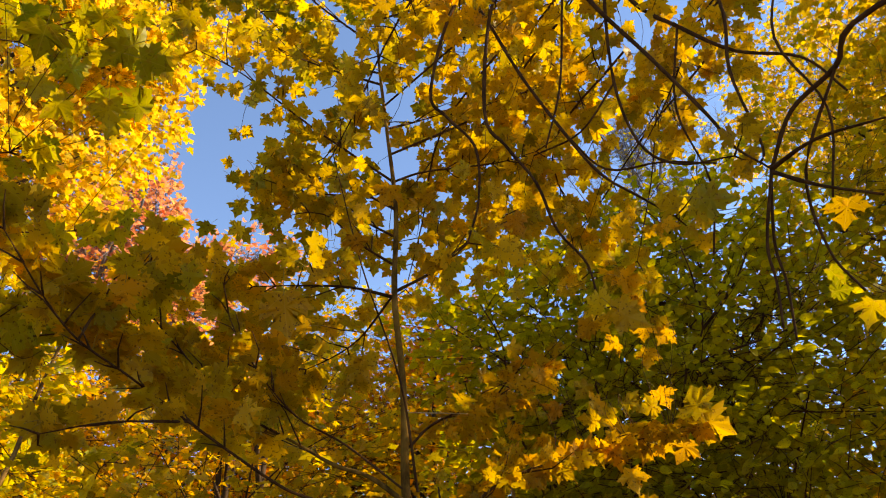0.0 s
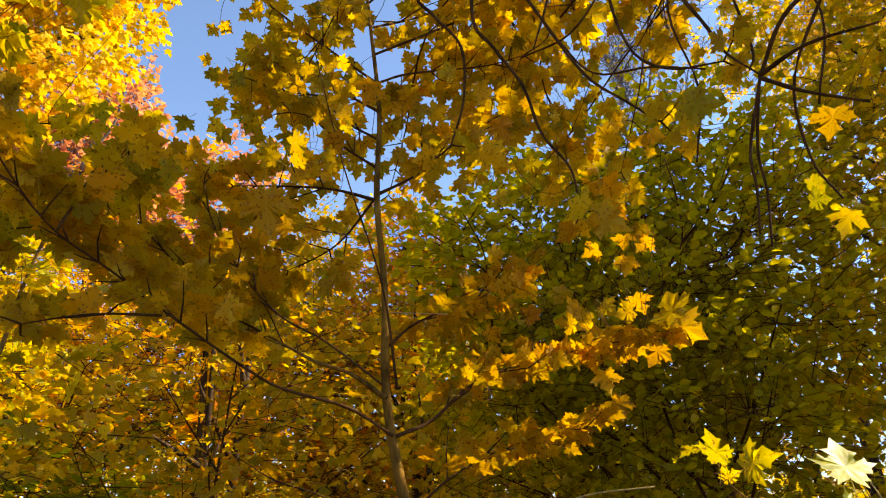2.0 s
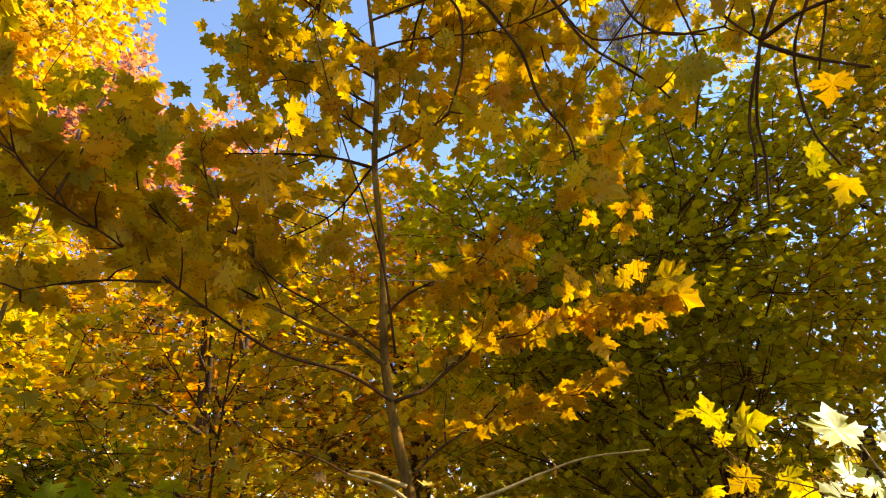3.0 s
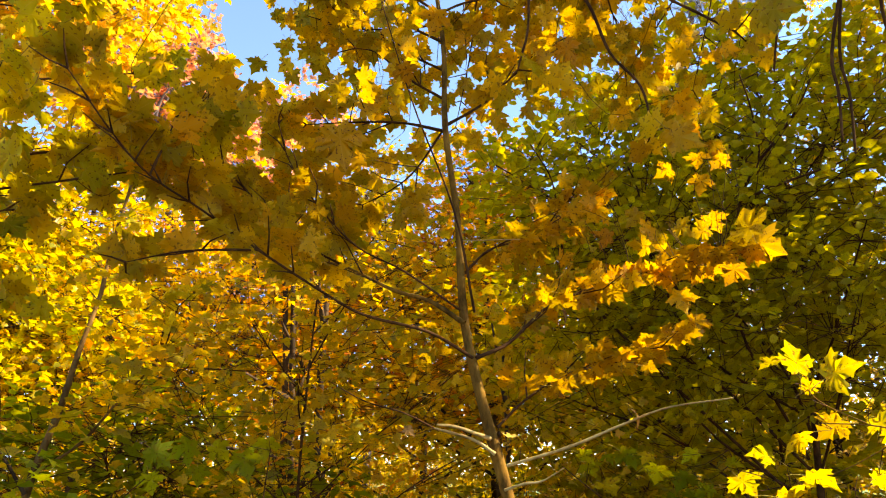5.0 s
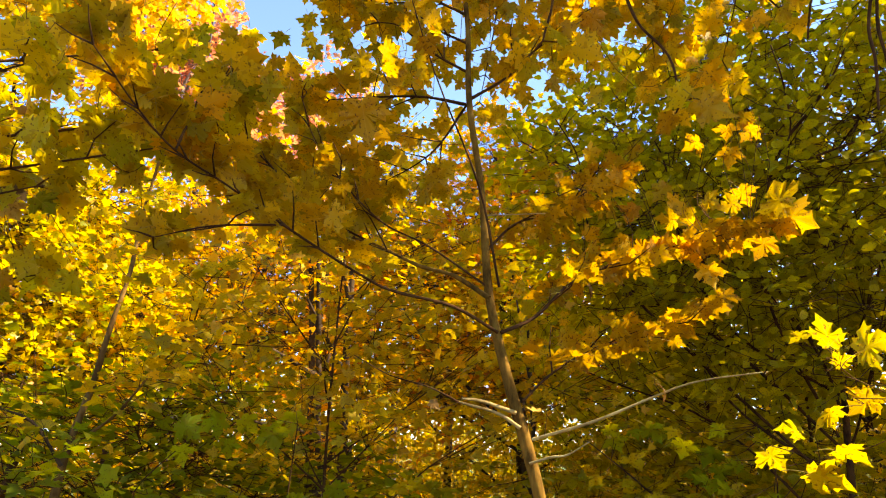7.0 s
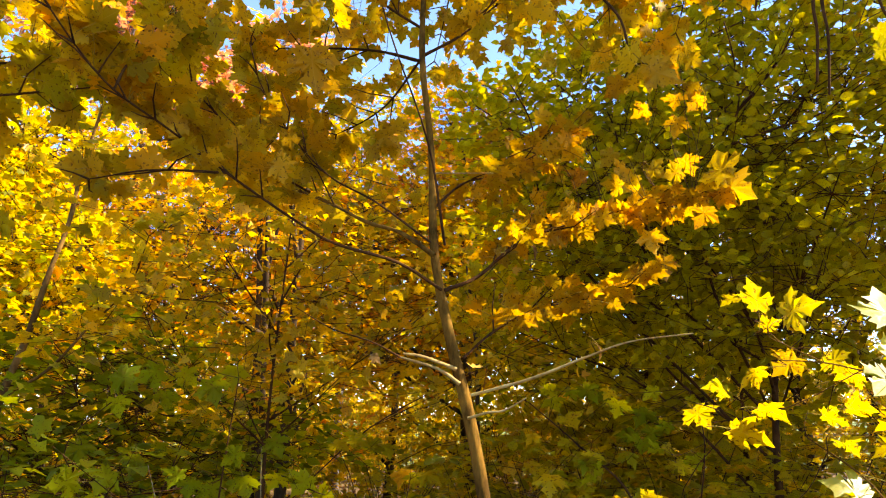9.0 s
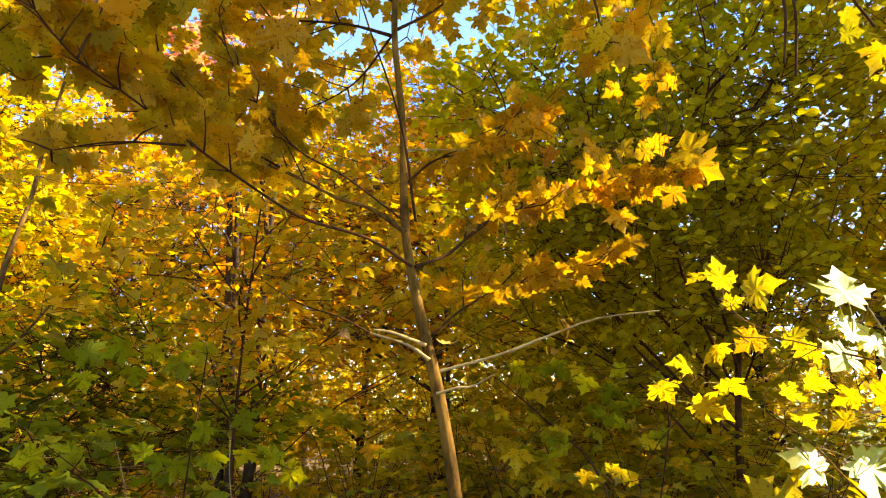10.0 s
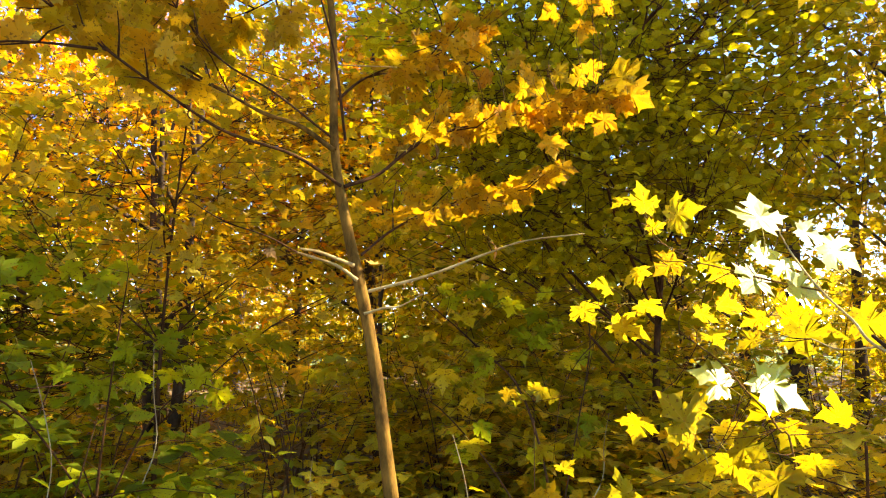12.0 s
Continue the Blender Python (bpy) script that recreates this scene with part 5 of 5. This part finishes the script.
def build_woods():
    kinds = [woodland("woodland_maple", "woodland maple with gold leaves and a dark trunk", GOLD, 6.0, 1.5, 48, 0.3),
             woodland("woodland_tree", "woodland tree with olive-green leaves and a dark trunk", OLIVE, 6.5, 1.7, 52, 1.7),
             woodland("woodland_maple", "woodland maple with orange leaves and a dark trunk", ORANGE, 6.5, 1.5, 46, 2.9)]
    places = ((-12, 14, 1, .9), (-27, 13, 2, 1.1), (-22, 15, 0, 1.2), (-36, 13, 0, 1.1), (-3, 13, 1, .9), (3.7, 10.5, 0, .7), (-11.5, 19, 1, 1.15), (11, 12, 1, .95), (16, 11, 1, .9), (22, 13, 1, 1.2), (28, 14, 1, 1.3), (41, 19, 0, 0.7), (31.5, 18, 0, 0.9), (25, 19, 2, 0.9),
              (47, 12, 1, 1.2), (-43, 11, 0, 1.2), (-52, 9, 1, 1.4), (54, 16, 1, 1.3), (63, 18, 1, 1.4), (72, 17, 0, 1.3), (85, 16, 0, 1.4), (-115, 11, 0, 1.5), (115, 12, 1, 1.6))
    used = set()
    for az, d, k, s in places:
        m = pose(d * math.sin(radians(az)), d * math.cos(radians(az)), -0.05, 0, 0, az * 7 % 360) @ Matrix.Scale(s, 4)
        if k in used:
            copy_thing(kinds[k], m)
        else:
            kinds[k].matrix_basis = m
            used.add(k)
    # the far wood: uneven mounds of leaves over trunks
    n = 24000
    az, d = rng.uniform(-3.14159, 3.14159, n), rng.uniform(24, 48, n)
    top = (8.5 + 2.5 * np.sin(az * 9) + 1.8 * np.sin(az * 23 + 1)) * (d / 34) * (1 - 0.5 * np.clip((az - 0.42) * 8, 0, 1))
    gate = 0.65 + 0.35 * np.clip(np.abs(az - 0.55) / 0.12, 0, 1)     # the lawn beyond the fence leaves an opening
    z = 0.1 + (1 - (1 - rng.random(n)) * gate) * top
    p = np.column_stack([d * np.sin(az), d * np.cos(az), z])
    f = rng.standard_normal((n, 3))
    u = rng.standard_normal((n, 3)) * 0.6 + (0, 0, 1)
    tagged(new("far_woods", leaf_mesh("far_woods", FAR, p, f, u, rng.uniform(0.45, 0.9, n), OLIVE)), "distant autumn woods in olive and gold", "woods", kind="stuff")
    n = 9000
    az, d = rng.uniform(-0.9, 0.9, n), rng.uniform(17, 25, n)
    k = ~((az > 0.46) & (az < 0.66) & (d > 18))
    p = np.column_stack([d * np.sin(az), d * np.cos(az), 4.2 * rng.random(n) ** 1.4])[k]
    tagged(new("far_thicket", leaf_mesh("far_thicket", FAR, p, rng.standard_normal(p.shape), rng.standard_normal(p.shape) * 0.6 + (0, 0, 1), rng.uniform(0.2, 0.45, len(p)), OLIVE)), "distant thicket of olive and gold leaves", "thicket", kind="stuff")
    st = []
    for k in range(26):
        a, dd = rng.uniform(-1.0, 1.1), rng.uniform(14, 40)
        x, y = dd * math.sin(a), dd * math.cos(a)
        st.append(tube(spline([(x, y, -0.2), (x + rng.normal(0, .15), y, 3), (x + rng.normal(0, .3), y, 8)], 3), rng.uniform(0.05, 0.16), 0.04, 7))
    tagged(new("far_trunks", mesh_of("far_trunks", *join(st), BARK_DARK, smooth=True)), "dark trunks of distant woodland trees", "trunks", kind="stuff")


build_woods()


# ---- undergrowth ----
def bush(name, label, x, y, h, r, mat, blades, size, count, flat=0.25):
    root = thing(name, (x, y, -0.02), label, "shrub", "undergrowth shrubs")
    o = np.array((x, y, -0.02))
    lp, lf, lu, s0, s1 = [], [], [], [], []
    for k in range(5):
        an = rng.uniform(0, 6.28)
        tip = o + (r * 0.6 * math.cos(an), r * 0.6 * math.sin(an), h * rng.uniform(0.7, 1.05))
        limb("stem", [o + (0.05 * math.cos(an), 0.05 * math.sin(an), -0.1), o + (tip - o) * 0.5 + (0, 0, 0.1 * h), tip], 0.007, 0.002, BARK_TWIG, root, per=4, sides=6)
    b = ball(count, 0.2)
    at = o + (0, 0, h * 0.55) + b * (r, r, h * 0.5)
    at[:, 2] = np.round(at[:, 2] / 0.13) * 0.13 + rng.normal(0, 0.02, count)
    dr = b * (1, 1, 0.15) + 0.4 * rng.standard_normal((count, 3)) * (1, 1, 0.2)
    ln = rng.uniform(0.15, 0.4, count)
    p, f, u = sprays(at, dr, ln, 6, flat=flat, droop=0.2)
    part("foliage", leaf_mesh("foliage", blades, p, f, u, size * rng.uniform(0.6, 1.2, len(p)), mat, o), root, kind="stuff")
    part("twig_growth", mesh_of("twig_growth", *twig_sticks((at - norm(dr) * ln[:, None] * 0.5 - o)[::2], (at + norm(dr) * ln[:, None] - o)[::2], 0.003, 0.0012), BARK_TWIG), root, kind="stuff")
    return root


def build_undergrowth():
    g = np.random.default_rng(21)
    for k in range(46):
        az, d = g.uniform(-36, 44), g.uniform(3.6, 10.5)
        h = g.uniform(0.5, 1.15) if d < 6.5 else g.uniform(0.7, 1.5)
        if -8 < az < 16 and d < 6:
            h *= 0.6
        kind = g.integers(0, 4)
        if -6 < az < 18 and d < 7.5 and k % 3:
            continue
        mat, bl, sz, lab = ((GREEN, OVAL, 0.11, "low shrub with dull green leaves in flat sprays"), (OLIVE, MID, 0.10, "low maple shrub with olive and yellow leaves"),
                            (GOLD, MID, 0.10, "low maple shrub with gold leaves"), (GREEN, OVAL, 0.10, "low shrub with dull green leaves in flat sprays"))[kind]
        bush("shrub", lab, d * math.sin(radians(az)), d * math.cos(radians(az)), h, g.uniform(0.5, 0.95), mat, bl, sz, int(g.uniform(70, 130)))
    for az, d, h, r in ((5, 6.2, 1.5, .8), (10, 5.6, 1.35, .8), (14, 6.6, 1.8, .9), (19, 5.9, 1.5, .8), (24, 6.6, 1.6, .8), (29, 6.0, 1.3, .7), (8, 7.6, 1.9, .9), (17, 7.6, 1.9, .9), (-3, 6.4, 1.2, .8)):
        green = g.random() < 0.35
        bush("shrub", "dense shaded shrub with dull green leaves" if green else "dense shaded maple shrub with olive and brownish leaves", d * math.sin(radians(az)), d * math.cos(radians(az)), h, r, GREEN if green else OLIVE, OVAL if green else MID, 0.1, 70, flat=0.6)
    for k in range(64):
        az, d = -42 + 90 * (k + g.random()) / 64, g.uniform(8.5, 19)
        if 26 < az < 40 and d > 10:
            continue
        kind = g.integers(0, 3)
        mat, lab = ((OLIVE, "tall thicket shrub with olive and yellow leaves"), (GOLD, "tall thicket shrub with gold leaves"), (GREEN, "tall thicket shrub with dull green leaves"))[kind]
        bush("thicket_shrub", lab, d * math.sin(radians(az)), d * math.cos(radians(az)), g.uniform(1.7, 3.2), g.uniform(0.8, 1.4), mat, FAR, 0.11, int(g.uniform(110, 165)), flat=0.4)
    for az, d, h, r, mat, bl, sz, n, lab in ((-19, 2.9, 1.25, .5, LEAFGREEN, OVAL, .1, 46, "leafy green shrub with oval leaves"), (-12, 3.1, 1.05, .5, LEAFGREEN, OVAL, .1, 44, "leafy green shrub with oval leaves"),
                                             (-15, 2.7, .85, .4, LEAFGREEN, OVAL, .08, 34, "leafy green shrub with oval leaves"), (3, 3.4, .75, .5, OLIVE, MID, .08, 40, "low maple shrub with olive and yellow leaves"),
                                             (-5, 3.3, .95, .5, OLIVE, MID, .08, 44, "low maple shrub with olive and yellow leaves"), (29, 3.0, .85, .4, OLIVE, MID, .07, 34, "low maple shrub with olive and yellow leaves"),
                                             (39, 2.6, 1.2, .5, OLIVE, MID, .09, 46, "low maple shrub with olive and yellow leaves"),
                                             (16, 2.9, .8, .4, OLIVE, MID, .08, 36, "low maple shrub with olive and yellow leaves"), (-1, 4.2, 1.35, .45, LEMON, OVAL, .085, 20, "small shrub with bright lime-green leaves"),
                                             (-17, 2.2, .78, .3, LEMON, OVAL, .07, 16, "small shrub with bright lime-green leaves"),
                                             (-23, 3.7, 1.4, .6, LEAFGREEN, MID, .085, 60, "green-leaved maple shrub in the shade"), (-29, 4.0, 1.6, .65, LEAFGREEN, MID, .085, 60, "green-leaved maple shrub in the shade"),
                                             (-17, 4.2, 1.35, .6, LEAFGREEN, MID, .085, 56, "green-leaved maple shrub in the shade"), (-33, 3.3, 1.5, .5, LEAFGREEN, MID, .085, 46, "green-leaved maple shrub in the shade"),
                                             (29, 13.0, 1.5, 1.3, OLIVE, MID, .12, 70, "shrub with olive leaves before the lawn"), (33, 14.5, 1.3, 1.2, LEAFGREEN, MID, .12, 60, "green shrub before the lawn")):
        bush("shrub", lab, d * math.sin(radians(az)), d * math.cos(radians(az)), h, r, mat, bl, sz, n)
    pale = bark_material("dry_stalk", (0.20, 0.14, 0.06), (0.46, 0.36, 0.18), 30.0)
    for az, d, h, lean in ((-17.5, 2.6, 1.35, -.10), (-12.6, 2.7, 1.4, .04), (12.5, 2.2, 1.15, -.06), (20, 3.2, 1.1, .15), (-2, 3.0, .95, .1)):
        x, y = d * math.sin(radians(az)), d * math.cos(radians(az))
        root = thing("dry_stalk", (x, y, 0), "thin pale dry stalk among the shrubs", "stalk", "dry stalks")
        limb("stem", [(x, y, -0.1), (x + lean * .3, y, h * .4), (x + lean * .3 - .025, y, h * .6), (x + lean * .6 + .015, y + .02, h * .75), (x + lean * .7, y, h * .88), (x + lean - .02, y, h)], 0.0036, 0.001, pale, root, sides=6)


build_undergrowth()


# ---- low maple shoots in the shade ----
def build_low_shoots():
    root = thing("green_maple_shrub", (-0.8, 2.9, 0.0), "young maple shrub with broad green leaves in the shade", "shrub")
    b = [limb("stem", [(-0.8, 2.9, -0.1), (-0.78, 2.8, 0.7), (-0.72, 2.68, 1.2), (-0.66, 2.62, 1.64)], 0.007, 0.002, BARK_TWIG, root),
         limb("branch", [(-0.78, 2.8, 0.8), (-0.95, 2.6, 1.15), (-1.16, 2.44, 1.38), (-1.0, 2.5, 1.6)], 0.004, 0.0015, BARK_TWIG, root),
         limb("branch", [(-0.78, 2.8, 0.7), (-0.6, 2.7, 1.1), (-0.44, 2.66, 1.25), (-0.34, 2.64, 1.24)], 0.004, 0.0015, BARK_TWIG, root)]
    hung_leaves(root, [(-22.0, 1.6, 12), (-20.3, 2.1, 12), (-15.9, 1.0, 12), (-14.6, 2.2, 11), (-24.5, -3.3, 11), (-22.8, -5.3, 12), (-20.8, -4.2, 10), (-18.1, -5.2, 10), (-15.4, -6.2, 12), (-13.2, -5.8, 11), (-14.2, -3.9, 10), (-11.0, -5.6, 10),
                       (-9.1, -5.9, 12), (-7.4, -6.9, 12), (-11.1, -3.1, 10), (-17.0, -5.9, 10), (-25.2, -5.4, 12), (-19.2, 0.3, 10), (-17.8, 1.9, 10), (-22.4, -0.2, 10)], 2.7, LEAFGREEN, np.vstack(b), deep=0.05, lean=0.5)
    lime = thing("lime_maple_shoot", (-0.2, 3.1, 0.0), "slender maple shoot with sunlit lime-green leaves", "shrub")
    b = [limb("stem", [(-0.2, 3.1, -0.1), (-0.15, 3.0, 0.7), (-0.05, 2.92, 1.27)], 0.005, 0.0016, BARK_TWIG, lime), limb("branch", [(-0.16, 3.02, 0.7), (-0.26, 2.95, 1.2), (-0.33, 2.89, 1.39)], 0.003, 0.0014, BARK_TWIG, lime)]
    hung_leaves(lime, [(-6.4, -3.0, 10), (-5.0, -2.8, 11), (-3.9, -3.0, 11), (-2.8, -3.3, 10), (-1.6, -5.2, 11), (-0.6, -5.4, 10), (0.5, -5.2, 11)], 2.9, LEMON, np.vstack(b), deep=0.03, lean=1.6, tilt=0.3)
    sprout = thing("maple_sprout", (0.62, 2.1, 0.0), "tiny maple sprout with a few yellow-green leaves", "shrub")
    b = limb("stem", [(0.62, 2.1, -0.1), (0.63, 2.1, 0.6), (0.63, 2.1, 1.25)], 0.0035, 0.0013, BARK_TWIG, sprout)
    hung_leaves(sprout, [(14.7, -7.4, 6), (15.5, -7.7, 6), (16.8, -6.7, 5), (17.9, -7.4, 7), (17.2, -7.1, 6)], 2.2, LEMON, b, deep=0.02, lean=0.8)

    olive = thing("olive_maple_shrub", (0.86, 2.55, 0.0), "thin maple shrub with olive-green leaves in the shade", "shrub")
    b = np.vstack([limb("stem", [(0.86, 2.55, -0.1), (0.84, 2.55, 0.7), (0.74, 2.6, 1.2), (0.56, 2.63, 1.4), (0.38, 2.66, 1.56)], 0.007, 0.0018, BARK_TWIG, olive),
                   limb("branch", [(0.84, 2.55, 0.7), (0.9, 2.5, 1.1), (0.94, 2.46, 1.42), (0.9, 2.46, 1.6)], 0.004, 0.0014, BARK_TWIG, olive),
                   limb("branch", [(0.84, 2.55, 0.6), (0.62, 2.55, 0.95), (0.45, 2.56, 1.15), (0.36, 2.58, 1.22)], 0.004, 0.0014, BARK_TWIG, olive)])
    for mat, n in ((LEAFGREEN, 34), (YELLOW_OLIVE, 30)):
        spread = [(rng.uniform(8.0, 21.5), rng.uniform(-12.0, 1.0), rng.uniform(6, 11)) for _ in range(n)]
        hung_leaves(olive, [q for q in spread if abs(q[0] - 16) > 3 or abs(q[1] + 7) > 3], 2.6, mat, b, deep=0.08, tilt=0.4, lean=1.1)


build_low_shoots()


# ---- rail fence before the lawn ----
def build_fence():
    root = thing("rail_fence", (8, 24, 0), "weathered pale wooden rail fence at the edge of the lawn", "fence")
    wood = bark_material("weathered_wood", (0.25, 0.21, 0.16), (0.52, 0.46, 0.37), 14.0)

    def box(name, x, z, sx, sy, sz):
        bm = bmesh.new()
        bmesh.ops.create_cube(bm, size=1.0, matrix=Matrix.Translation((x, 0, z)) @ Matrix.Diagonal((sx, sy, sz, 1)))
        bmesh.ops.bevel(bm, geom=bm.edges[:], offset=0.012, segments=1, affect="EDGES")
        me = bpy.data.meshes.new(name)
        bm.to_mesh(me)
        bm.free()
        me.materials.append(wood)
        part(name, me, root)

    for k in range(9):
        box("post", k * 2.2 - 2, 0.62, 0.14, 0.14, 1.35)
    for k in range(8):
        for z in (0.5, 1.0):
            box("rail", k * 2.2 - 0.9, z, 2.06, 0.06, 0.12)


build_fence()
